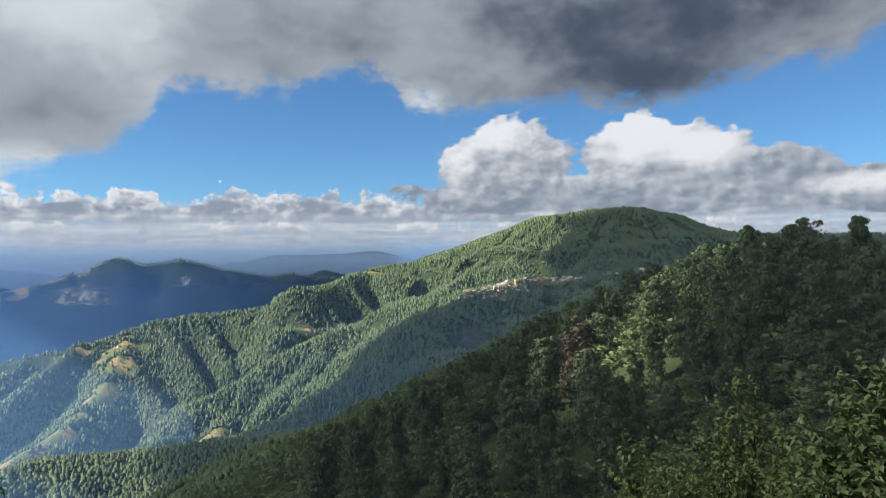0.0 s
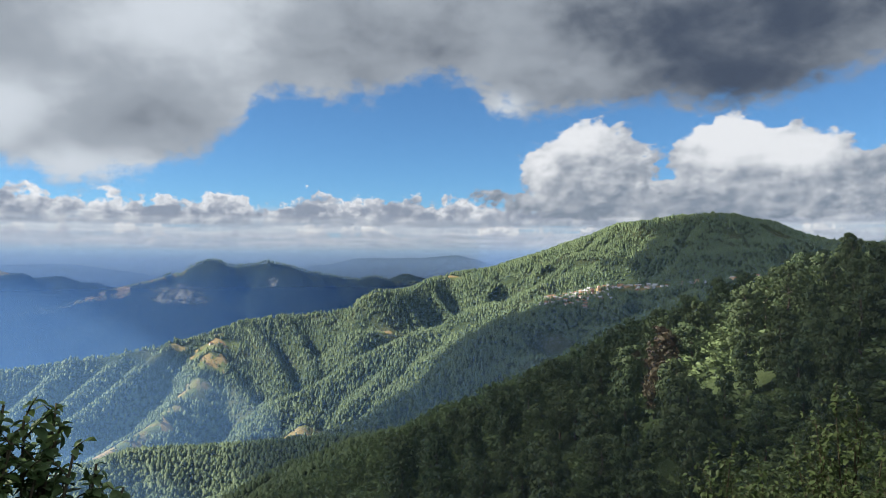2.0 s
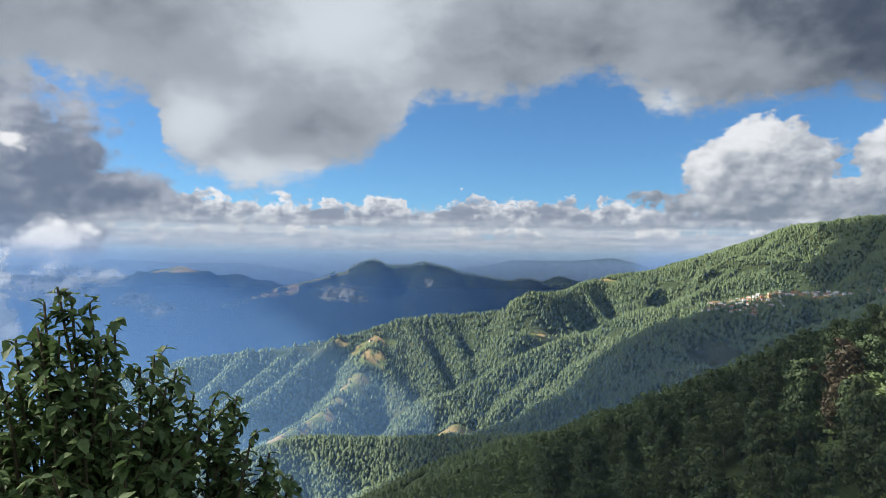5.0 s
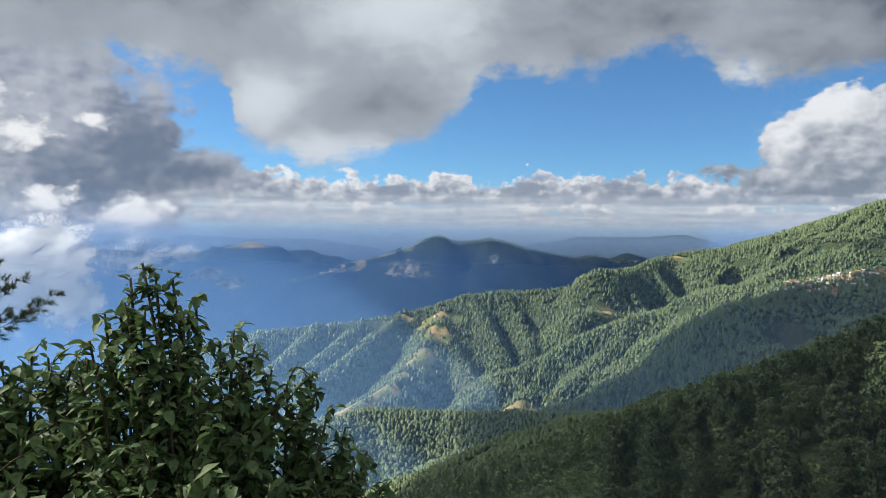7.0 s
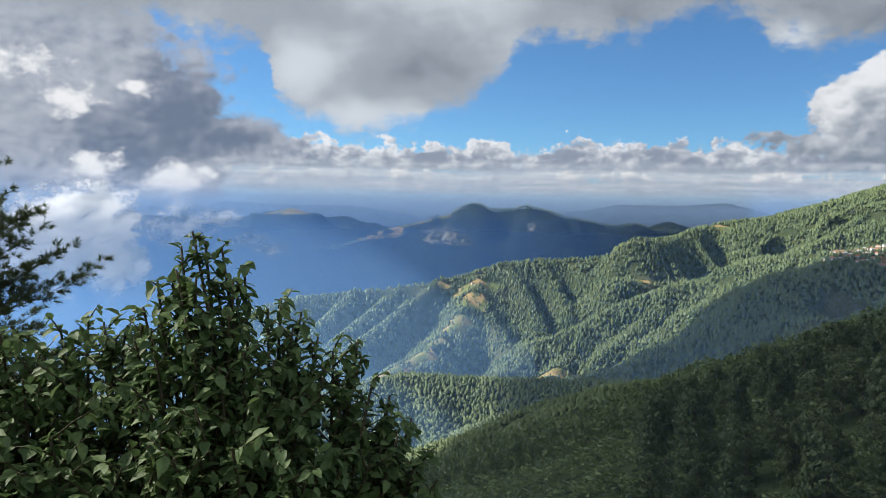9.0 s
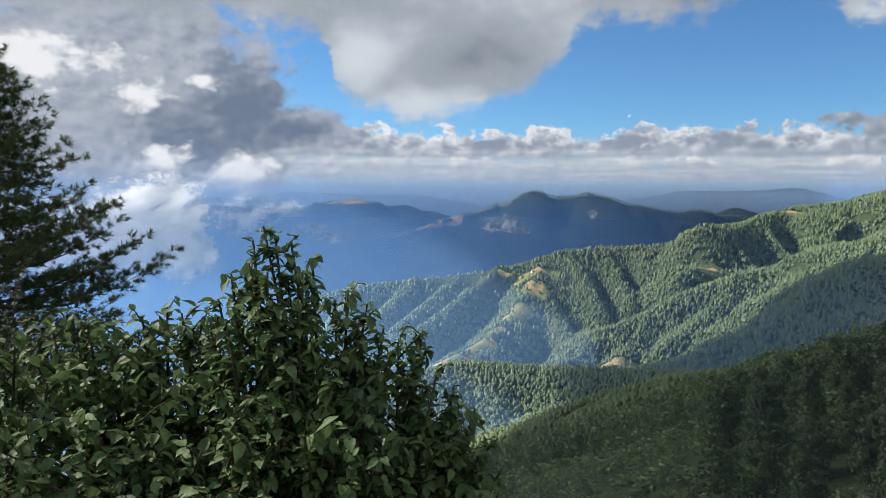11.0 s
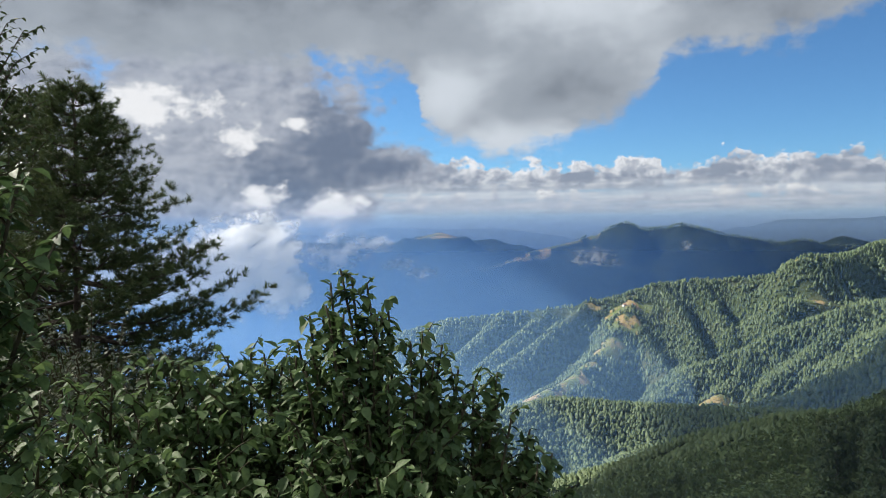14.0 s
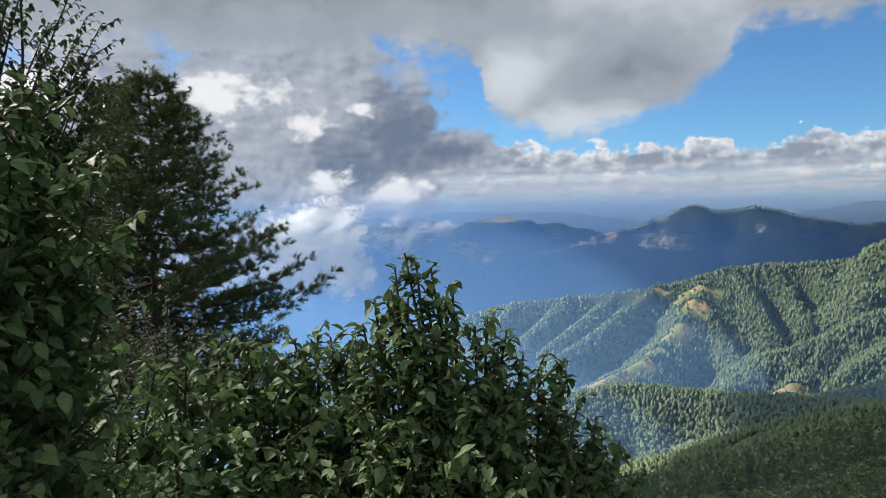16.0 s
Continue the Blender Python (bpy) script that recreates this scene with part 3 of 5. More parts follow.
def scatter(name, spots, heights, widths, templates, mat, label, category):
    """Many trees joined in one mesh."""
    vs, fs, ns, base = [], [], [], 0
    pick = RNG.integers(0, len(templates), len(spots))
    spin = RNG.random(len(spots)) * 2 * math.pi
    for k, (tv, tf, *tn) in enumerate(templates):
        m = np.nonzero(pick == k)[0]
        if not len(m):
            continue
        c, s = np.cos(spin[m])[:, None], np.sin(spin[m])[:, None]
        w = (heights[m] * widths[m])[:, None]
        X = (tv[None, :, 0] * c - tv[None, :, 1] * s) * w + spots[m, 0][:, None]
        Y = (tv[None, :, 0] * s + tv[None, :, 1] * c) * w + spots[m, 1][:, None]
        Z = tv[None, :, 2] * heights[m][:, None] + spots[m, 2][:, None]
        vs.append(np.stack([X, Y, Z], -1).reshape(-1, 3))
        fs.append((tf[None] + (np.arange(len(m)) * len(tv))[:, None, None] + base).reshape(-1, 3))
        base += len(m) * len(tv)
        if tn:
            q = tn[0]
            ns.append(np.stack([q[None, :, 0] * c - q[None, :, 1] * s, q[None, :, 0] * s + q[None, :, 1] * c, np.broadcast_to(q[None, :, 2], X.shape)], -1).reshape(-1, 3))
    me = mesh_of(name, np.concatenate(vs), np.concatenate(fs), [mat], bool(ns))
    if ns:
        me.normals_split_custom_set_from_vertices(np.concatenate(ns))
    return tagged(new(name, me), label, category, kind="stuff")


def in_sight():
    """How high the land stands before each distance, heading by heading, as seen from the road."""
    az, rr = np.arange(-60, 60.01, 0.4), np.arange(20, 3000, 15.0)
    A, R = np.meshgrid(np.radians(az), rr, indexing="ij")
    e = height(R * np.sin(A), R * np.cos(A)) / R
    return az, rr, np.maximum.accumulate(e, 1)


SIGHT = in_sight()


def open_to_road(x, y, top):
    az, rr, wall = SIGHT
    r = np.hypot(x, y)
    i = np.clip(((np.degrees(np.arctan2(x, y)) - az[0]) / 0.4).round().astype(int), 0, len(az) - 1)
    j = np.clip(((r - rr[0]) / 15.0).astype(int) - 1, 0, len(rr) - 1)
    return top / r > wall[i, j] - 0.002


def seeded_spots(a0, a1, r0, r1, count, keep=None):
    a = np.radians(RNG.uniform(a0, a1, count))
    r = np.sqrt(RNG.uniform(r0 ** 2, r1 ** 2, count))
    x, y = r * np.sin(a), r * np.cos(a)
    ok = (meadow_share(x, y) < 0.06 + 0.2 * RNG.random(count)) | (RNG.random(count) < 0.07)
    if keep is not None:
        ok &= keep(x, y)
    x, y = x[ok], y[ok]
    z = height(x, y)
    # slopes turned away from the road are planted thinly
    ok = open_to_road(x, y, z + 9) | (RNG.random(len(x)) < 0.12)
    return np.stack([x[ok], y[ok], z[ok]], -1)


FAR_TREES = [far_tree(k, 5 - k % 2, 1 + k % 2, 0.90 + 0.05 * (k % 4)) for k in range(12)]
MID_TREES = [far_tree(20 + k, 5, 2, 0.82 + 0.10 * (k % 3)) for k in range(12)]
NEAR_TREES = [clump_tree(40 + k, 13, 9, 0.085, 0.20, k % 3 == 0, True) for k in range(9)]


def wooded(x, y):
    return fbm(x / 120 + 31, y / 120 + 57, 3) > 0.30 + 0.14 * (RNG.random(len(x)) - 0.5)


def plant_woods():
    p = seeded_spots(-40, 47, 1130, 2750, 158000, wooded)
    h = 6.5 + 5.5 * RNG.random(len(p)) ** 1.5
    scatter("pine_forest", p, h, 0.75 + 0.5 * RNG.random(len(p)), FAR_TREES, PINE_FAR, "dense pine forest covering the middle mountain ridges", "forest")
    # tall old trees along the skylines
    a = np.concatenate([RNG.uniform(13, 37, 420), RNG.uniform(-25, 4, 900)])
    near = np.arange(len(a)) < 420
    r = np.where(near, np.interp(a, (13, 18, 24.4, 30, 37), (2295, 2400, 2498, 2535, 2680)), np.interp(a, (-25, -21.8, -17.7, -4.4, 4), (3190, 3300, 3400, 3400, 3500))) + RNG.uniform(-40, 8, len(a))
    x, y = r * np.sin(np.radians(a)), r * np.cos(np.radians(a))
    ok = meadow_share(x, y) < 0.2
    p = np.stack([x, y, height(x, y)], -1)[ok]
    scatter("skyline_trees", p, 8 + 8 * RNG.random(len(p)) ** 2, 0.8 + 0.5 * RNG.random(len(p)), MID_TREES, PINE_FAR, "tall pines standing along the mountain crests", "forest")
    p = seeded_spots(-42, 30, 620, 1130, 38000)
    h = 5 + 4.5 * RNG.random(len(p)) ** 1.4
    scatter("valley_forest", p, h, 0.85 + 0.5 * RNG.random(len(p)), MID_TREES, PINE_FAR, "dark pine forest on the lower valley spurs", "forest")
    p = seeded_spots(-24, 52, 250, 620, 6200)
    h = 9 + 8 * RNG.random(len(p))
    scatter("hill_forest", p, h, 0.62 + 0.42 * RNG.random(len(p)), NEAR_TREES, PINE_MID, "mixed pine and broadleaf forest on the near hill", "forest")
    p = seeded_spots(-24, 54, 100, 330, 2400)
    h = 2.8 + 4.0 * RNG.random(len(p)) ** 2
    scatter("undergrowth", p, h, 1.3 + 0.8 * RNG.random(len(p)), [clump_tree(70 + k, 10, 11, 0.098, 0.36, True, True) for k in range(6)], PINE_MID,
            "bushes and saplings covering the steep slope", "undergrowth")
    p = seeded_spots(-5, 56, 22, 130, 620)
    h = 2.2 + 2.6 * RNG.random(len(p)) ** 2
    scatter("slope_bushes", p, h, 1.3 + 0.8 * RNG.random(len(p)), [clump_tree(80 + k, 13, 20, 0.080, 0.40, True, True) for k in range(6)], PINE_MID,
            "low bushes on the steep slope below the road", "undergrowth")


plant_woods()


# ---------------------------------------------------------------- haze sheets, wisps and clouds
def haze_material(name, colour, share, top0, top1, base0=-2000.0, base1=-1900.0):
    """Painted haze: lets most light through, scatters the rest; it thins out upwards."""
    m, t = material(name)
    v = object_vec(t)
    sep = t.nodes.new("ShaderNodeSeparateXYZ")
    t.links.new(v.out, sep.inputs[0])
    z = Sock(t, sep.outputs[2])
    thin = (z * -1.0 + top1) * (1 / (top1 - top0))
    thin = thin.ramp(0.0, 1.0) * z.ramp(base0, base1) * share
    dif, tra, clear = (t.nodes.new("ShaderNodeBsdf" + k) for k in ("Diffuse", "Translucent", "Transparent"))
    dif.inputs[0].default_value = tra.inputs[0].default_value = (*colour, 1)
    # normals set upright, so the sheet is lit from above on either side
    t.links.new(join_xyz(t, 0.0, 0.0, 1.0).out, dif.inputs["Normal"])
    t.links.new(join_xyz(t, 0.0, 0.0, -1.0).out, tra.inputs["Normal"])
    both, mx = t.nodes.new("ShaderNodeMixShader"), t.nodes.new("ShaderNodeMixShader")
    both.inputs[0].default_value = 0.5
    t.links.new(dif.outputs[0], both.inputs[1])
    t.links.new(tra.outputs[0], both.inputs[2])
    t.links.new(thin.out, mx.inputs[0])
    t.links.new(clear.outputs[0], mx.inputs[1])
    t.links.new(both.outputs[0], mx.inputs[2])
    finish(t, mx.outputs[0])
    return m


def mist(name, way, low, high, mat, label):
    """An upright sheet added for distance haze; way: heading and distance along its course."""
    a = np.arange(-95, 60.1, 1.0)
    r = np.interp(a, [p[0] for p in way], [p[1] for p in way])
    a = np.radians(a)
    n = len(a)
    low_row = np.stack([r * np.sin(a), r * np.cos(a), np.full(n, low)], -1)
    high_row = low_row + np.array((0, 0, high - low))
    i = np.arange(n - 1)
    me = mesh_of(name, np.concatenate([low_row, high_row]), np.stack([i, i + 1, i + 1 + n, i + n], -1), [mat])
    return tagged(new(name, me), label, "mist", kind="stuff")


# added sheets whose blue tint stands in for the haze of distance
mist("slope_haze", ((-95, 95), (60, 95)), -200, 60,
     haze_material("slope_haze", (0.40, 0.62, 1.0), 0.040, 0, 58), "faint blue sheet painted as haze over the steep slope")
mist("hollow_haze", ((-95, 870), (-4, 860), (10, 640), (32, 400), (60, 300)), -600, 104,
     haze_material("hollow_haze", (0.25, 0.52, 1.0), 0.11, -190, 100), "thin blue sheet painted as haze behind the near hill")
mist("valley_haze", ((-95, 1090), (-6, 1090), (12, 800), (32, 560), (60, 400)), -700, 134,
     haze_material("valley_haze", (0.25, 0.52, 1.0), 0.17, -210, 130), "thin blue sheet painted as haze in the near valley")
# this one's dark blue also stands for cloud shade on the far range
mist("far_haze_shade", ((-95, 2420), (9, 2420), (20, 2950), (60, 3000)), -900, 140,
     haze_material("far_haze_shade", (0.030, 0.085, 0.24), 0.78, -120, 136), "dark blue sheet painted as haze and shade before the far range")


def haze_glow():
    """Haze before the farthest hills, painted as a glowing pale backdrop; it thins out upwards."""
    m, t = material("haze_glow")
    sep = t.nodes.new("ShaderNodeSeparateXYZ")
    t.links.new(object_vec(t).out, sep.inputs[0])
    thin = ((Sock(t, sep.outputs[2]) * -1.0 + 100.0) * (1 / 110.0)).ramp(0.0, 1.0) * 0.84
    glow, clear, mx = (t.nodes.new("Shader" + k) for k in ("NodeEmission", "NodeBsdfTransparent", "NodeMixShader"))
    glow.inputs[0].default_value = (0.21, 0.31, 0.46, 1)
    t.links.new(thin.out, mx.inputs[0])
    t.links.new(clear.outputs[0], mx.inputs[1])
    t.links.new(glow.outputs[0], mx.inputs[2])
    finish(t, mx.outputs[0])
    ob = mist("backdrop", ((-95, 4150), (60, 4150)), -900, 215, m, "glowing pale blue sheet painted as haze along the far horizon")
    return tagged(ob, "glowing pale blue sheet painted as haze along the far horizon", "backdrop", kind="structure")


haze_glow()


def cloud_material(name, through_share, noise_scale, low, high, most=1.0, colour=(0.86, 0.87, 0.90)):
    m, t = material(name)
    at = t.nodes.new("ShaderNodeAttribute")
    at.attribute_name = "depth"
    body = Sock(t, at.outputs["Fac"])
    v = object_vec(t)
    n = noise_of(t, v, noise_scale, 7.0, 0.6, 0.3)
    cover = (body + (n - 0.5) * 1.5).ramp(low, high) * most
    dif, tra, clear = (t.nodes.new("ShaderNodeBsdf" + k) for k in ("Diffuse", "Translucent", "Transparent"))
    dif.inputs[0].default_value = tra.inputs[0].default_value = (*colour, 1)
    both, mx = t.nodes.new("ShaderNodeMixShader"), t.nodes.new("ShaderNodeMixShader")
    # thin cloud lets more light through than thick
    t.links.new((body.ramp(0.4, 1.4) * (through_share - 0.46) + 0.46).out, both.inputs[0])
    t.links.new(dif.outputs[0], both.inputs[1])
    t.links.new(tra.outputs[0], both.inputs[2])
    t.links.new(cover.out, mx.inputs[0])
    t.links.new(clear.outputs[0], mx.inputs[1])
    t.links.new(both.outputs[0], mx.inputs[2])
    finish(t, mx.outputs[0])
    return m


def shade_cloud():
    """Unseen cloud added to cast the shade on hills and road; its edge is ragged."""
    x = np.concatenate([np.arange(-2600, -1300, 40.0), np.arange(-1300, -1040, 6.0), np.arange(-1040, 200, 24.0), np.arange(200, 2300, 60.0)])
    y = np.concatenate([np.arange(-1300, 100, 50.0), np.arange(100, 280, 6.0), np.arange(280, 2500, 24.0)])
    X, Y = np.meshgrid(x, y)
    # its left edge follows where the shade ends on the ground
    left = np.interp(Y, (-1300, 700, 850, 1000, 1230, 1360, 1440, 1560, 1690, 1740, 1800, 1900, 2030, 2100, 2160, 2250, 2500), (-2350, -1860, -1740, -1680, -1560, -1400, -1270, -1130, -960, -760, -600, -500, -400, -300, -170, -110, 40))
    inside = np.minimum.reduce([(X - left + 110) / 80, (2340 - np.hypot(X, Y)) / 130, (Y + 1100) / 300])
    # thinned over the road, to let some sun reach the shrubs
    inside = np.minimum(inside, np.interp(Y, (75, 135), (0.60, 1.6)))
    # a tongue for the dark band on the ridge, a rent for the sunlit near hill
    def lens(cx, cy, turn, rx, ry):
        c, q = math.cos(radians(turn)), math.sin(radians(turn))
        u, v = (X - cx) * c + (Y - cy) * q, (Y - cy) * c - (X - cx) * q
        return np.clip(1.3 - np.hypot(u / rx, v / ry), 0, 1)

    inside = np.maximum(inside, lens(-470, 2030, 24, 150, 30) * 2.2 - 0.4)
    inside = inside - 4.0 * lens(-1160, 190, 22, 64, 16)
    Z = 900 + 40 * (fbm(X / 420 + 4, Y / 420 + 2, 4) - 0.5)
    n, m = X.shape
    i, j = np.arange(n - 1)[:, None] * m, np.arange(m - 1)[None]
    faces = np.stack([i + j, i + j + 1, i + m + j + 1, i + m + j], -1).reshape(-1, 4)
    me = mesh_of("shade_cloud", np.stack([X, Y, Z], -1).reshape(-1, 3), faces, [cloud_material("shade_cloud_grey", 0.10, 0.006, 0.0, 0.9, 0.86, (0.72, 0.76, 0.84))], True)
    at = me.attributes.new("depth", "FLOAT", "POINT")
    at.data.foreach_set("value", np.clip(inside, -1.5, 1.6).ravel().astype(np.float32))
    return tagged(new("shade_cloud", me), "unseen grey cloud sheet shading the hills and the road", "cloud", kind="stuff")


shade_cloud()


def valley_cloud(name, dist, lumps, label, most=1.0, fine=1.0, edge=0.35, wild=1.0):
    """A ragged bank of cloud hanging in the valley; lumps: heading, height angle and half-widths in degrees."""
    m, t = material(name)
    geo = t.nodes.new("ShaderNodeTexCoord")
    sep = t.nodes.new("ShaderNodeSeparateXYZ")
    t.links.new(geo.outputs["Object"], sep.inputs[0])
    x, y, z = (Sock(t, o) for o in sep.outputs)
    deg = 180 / math.pi
    az = x.op("ARCTAN2", y) * deg
    el = (z / (x * x + y * y).op("SQRT")).op("ARCTANGENT") * deg
    flat = join_xyz(t, az * 0.1, el * 0.13)
    big, mid, small = noise_of(t, flat, 4.0 * fine, 3.0, 0.5, 0.3), noise_of(t, flat, 10.0 * fine, 8.0, 0.58, 0.3), noise_of(t, flat, 3.0 * fine, 2.0, 0.5)
    best = None
    for a, e, sa, se in lumps:
        u, v = (az - a) * (1 / sa), (el - e) * (1 / se)
        b = (u * u + v * v).op("SQRT") * -1.0 + 1.0
        best = b if best is None else best.op("SMOOTH_MAX", b, 0.25)
    body = best + ((big - 0.5) * 1.0 + (mid - 0.5) * 1.3) * wild
    cover = body.ramp(0.0, edge) * most
    dif, tra, clear = (t.nodes.new("ShaderNodeBsdf" + k) for k in ("Diffuse", "Translucent", "Transparent"))
    dif.inputs[0].default_value = tra.inputs[0].default_value = (0.66, 0.68, 0.72, 1)
    bump = t.nodes.new("ShaderNodeBump")
    bump.inputs["Strength"].default_value, bump.inputs["Distance"].default_value = 0.35, 45.0
    t.links.new((big * 1.0 + small * 1.2 + best * 0.6).out, bump.inputs["Height"])
    t.links.new(bump.outputs[0], dif.inputs["Normal"])
    t.links.new(bump.outputs[0], tra.inputs["Normal"])
    both, mx = t.nodes.new("ShaderNodeMixShader"), t.nodes.new("ShaderNodeMixShader")
    both.inputs[0].default_value = 0.62
    t.links.new(dif.outputs[0], both.inputs[1])
    t.links.new(tra.outputs[0], both.inputs[2])
    t.links.new(cover.out, mx.inputs[0])
    t.links.new(clear.outputs[0], mx.inputs[1])
    t.links.new(both.outputs[0], mx.inputs[2])
    finish(t, mx.outputs[0])
    a0, a1 = min(q[0] - q[2] * 1.6 for q in lumps), max(q[0] + q[2] * 1.6 for q in lumps)
    e0, e1 = min(q[1] - q[3] * 1.6 for q in lumps), max(q[1] + q[3] * 1.6 for q in lumps)
    A, E = np.meshgrid(np.radians(np.linspace(a0, a1, 60)), np.radians(np.linspace(e0, e1, 36)))
    R = dist + 90 * (fbm(A * 22 + 7, E * 26 + 3, 4) - 0.5)
    n, k = A.shape
    i, j = np.arange(n - 1)[:, None] * k, np.arange(k - 1)[None]
    faces = np.stack([i + j, i + j + 1, i + k + j + 1, i + k + j], -1).reshape(-1, 4)
    me = mesh_of(name, np.stack([R * np.sin(A), R * np.cos(A), R * np.tan(E)], -1).reshape(-1, 3), faces, [m], True)
    return tagged(new(name, me), label, "cloud", kind="stuff")


valley_cloud("valley_cloud", 2380, ((-43.5, -3.2, 6.2, 4.2), (-40.6, -2.0, 4.0, 3.8), (-39.4, -4.6, 3.0, 2.6), (-47.5, -3.6, 5.0, 3.2), (-41.8, -0.6, 2.4, 1.6), (-53, -3.6, 7, 4)),
             "bright white cloud lying in the valley", 0.97, 1.0, 0.55, 0.85)
valley_cloud("mist_wisp", 2390, ((-14.4, -2.4, 2.2, 0.8), (-13.2, -2.9, 1.6, 0.5), (-15.4, -2.8, 1.2, 0.5)), "thin wisp of mist on the blue mountainside", 0.60, 3.4, 0.9, 1.1)
valley_cloud("mist_wisp", 2390, ((-28.2, -3.6, 1.8, 0.9), (-29.8, -3.0, 2.0, 0.8), (-35.0, -1.8, 3.4, 2.4), (-32.4, -1.2, 2.4, 1.0)), "ragged wisps of cloud before the far ridge",
             0.55, 2.2, 0.9, 0.9)
valley_cloud("mist_wisp", 2390, ((-7.4, -1.6, 0.5, 0.5),), "small wisp of mist on the blue mountainside", 0.5, 4.0, 0.8, 0.8)


# ---------------------------------------------------------------- the village on the shelf
WALLS = [plain(n, a, b, 1.2, 0.9, 0.3, 0.02) for n, a, b in (("white_plaster", (0.62, 0.60, 0.56), (0.78, 0.76, 0.72)), ("ochre_plaster", (0.52, 0.36, 0.18), (0.62, 0.45, 0.26)),
                                                             ("brick_wall", (0.34, 0.16, 0.10), (0.45, 0.24, 0.16)), ("grey_block", (0.36, 0.35, 0.33), (0.48, 0.47, 0.45)))]
ROOFS = [plain(n, a, b, 1.5, r, 0.3, 0.02, m) for n, a, b, r, m in (("tin_roof", (0.42, 0.43, 0.45), (0.60, 0.61, 0.63), 0.45, 0.3), ("rusty_roof", (0.26, 0.12, 0.07), (0.38, 0.20, 0.12), 0.8, 0.0),
                                                                    ("tile_roof", (0.36, 0.16, 0.09), (0.48, 0.24, 0.15), 0.85, 0.0))]
PANE = plain("dark_window", (0.03, 0.035, 0.04), (0.06, 0.065, 0.07), 2.0, 0.2, 0.0, 0.01)


def box_mesh(name, lo, hi):
    x0, y0, z0 = lo
    x1, y1, z1 = hi
    v = [(x, y, z) for z in (z0, z1) for y in (y0, y1) for x in (x0, x1)]
    f = [(0, 2, 3, 1), (4, 5, 7, 6), (0, 1, 5, 4), (2, 6, 7, 3), (0, 4, 6, 2), (1, 3, 7, 5)]
    return mesh_of(name, v, f)


def house(at, turn, w, d, h, wall, roof, label):
    ob = thing("house", Matrix.LocRotScale(at, Euler((0, 0, turn)), None), label, "house", "village houses")
    x, y = w / 2, d / 2
    # walls with their gables
    v = [(-x, -y, -3), (x, -y, -3), (x, y, -3), (-x, y, -3), (-x, -y, h), (x, -y, h), (x, y, h), (-x, y, h), (-x, 0, h + d * 0.28), (x, 0, h + d * 0.28)]
    me = bpy.data.meshes.new("wall")
    me.from_pydata(v, [], [(0, 1, 5, 4), (2, 3, 7, 6), (1, 2, 6, 9, 5), (3, 0, 4, 8, 7)])
    part("wall", me, wall, ob)
    o, t = 0.5, 0.18
    k = h + d * 0.28
    e = h - o * 0.56
    v = [(-x - o, -y - o, e), (x + o, -y - o, e), (x + o, 0, k), (-x - o, 0, k), (x + o, y + o, e), (-x - o, y + o, e)]
    v += [(a, b, c + t) for a, b, c in v]
    me = bpy.data.meshes.new("roof")
    me.from_pydata(v, [], [(1, 0, 3, 2), (2, 3, 5, 4), (6, 7, 8, 9), (9, 8, 10, 11), (0, 1, 7, 6), (4, 5, 11, 10), (1, 2, 8, 7), (2, 4, 10, 8), (3, 0, 6, 9), (5, 3, 9, 11)])
    part("roof", me, roof, ob)
    for s in (-0.25, 0.25):
        part("window", box_mesh("window", (s * w - 0.6, -y - 0.06, 1.0), (s * w + 0.6, -y + 0.02, 2.2)), PANE, ob)
    return ob


def village():
    rng = np.random.default_rng(31)
    placed = []
    want = [(rng.triangular(14.0, 17.0, 20.0), rng.uniform(-4, 105)) for _ in range(190)] + [(rng.uniform(19.6, 24), rng.uniform(0, 34)) for _ in range(36)] \
        + [(rng.uniform(24, 33), rng.uniform(0, 26)) for _ in range(40)] + [(rng.uniform(28.2, 29.6), rng.uniform(0, 20)) for _ in range(10)] \
        + [(rng.uniform(-12, -10.8), rng.uniform(40, 60)) for _ in range(2)]
    for a, off in want:
        r = np.interp(a, (-12, 10.8, 15.7, 19.4, 22.5, 28.7, 32.4), (1800, 1800, 1800, 1860, 1880, 1900, 1950)) - off
        x, y = r * math.sin(radians(a)), r * math.cos(radians(a))
        if any((x - p) ** 2 + (y - q) ** 2 < 81 for p, q in placed):
            continue
        placed.append((x, y))
        w, d, h = rng.uniform(6, 11), rng.uniform(5, 7), rng.choice((2.8, 3.0, 5.4), p=(0.45, 0.35, 0.2))
        wi, ri = rng.choice(4, p=(0.45, 0.25, 0.15, 0.15)), rng.choice(3, p=(0.55, 0.2, 0.25))
        label = ("white plastered", "ochre plastered", "red brick", "grey block")[wi] + " village house with a " + ("tin", "rusty tin", "red tile")[ri] + " roof"
        house((x, y, ground_height(x, y) + 0.3), -radians(a) + rng.normal() * 0.5, w, d, h, WALLS[wi], ROOFS[ri], label)


def ground_height(x, y):
    return float(height(np.array([x]), np.array([y]))[0])


village()

# ---------------------------------------------------------------- trees of the near hill
def spot(heading, up, dist):
    """The place seen at that heading and height angle, dist metres off."""
    a, e = radians(heading), radians(up)
    return Vector((dist * math.sin(a) * math.cos(e), dist * math.cos(a) * math.cos(e), dist * math.sin(e)))


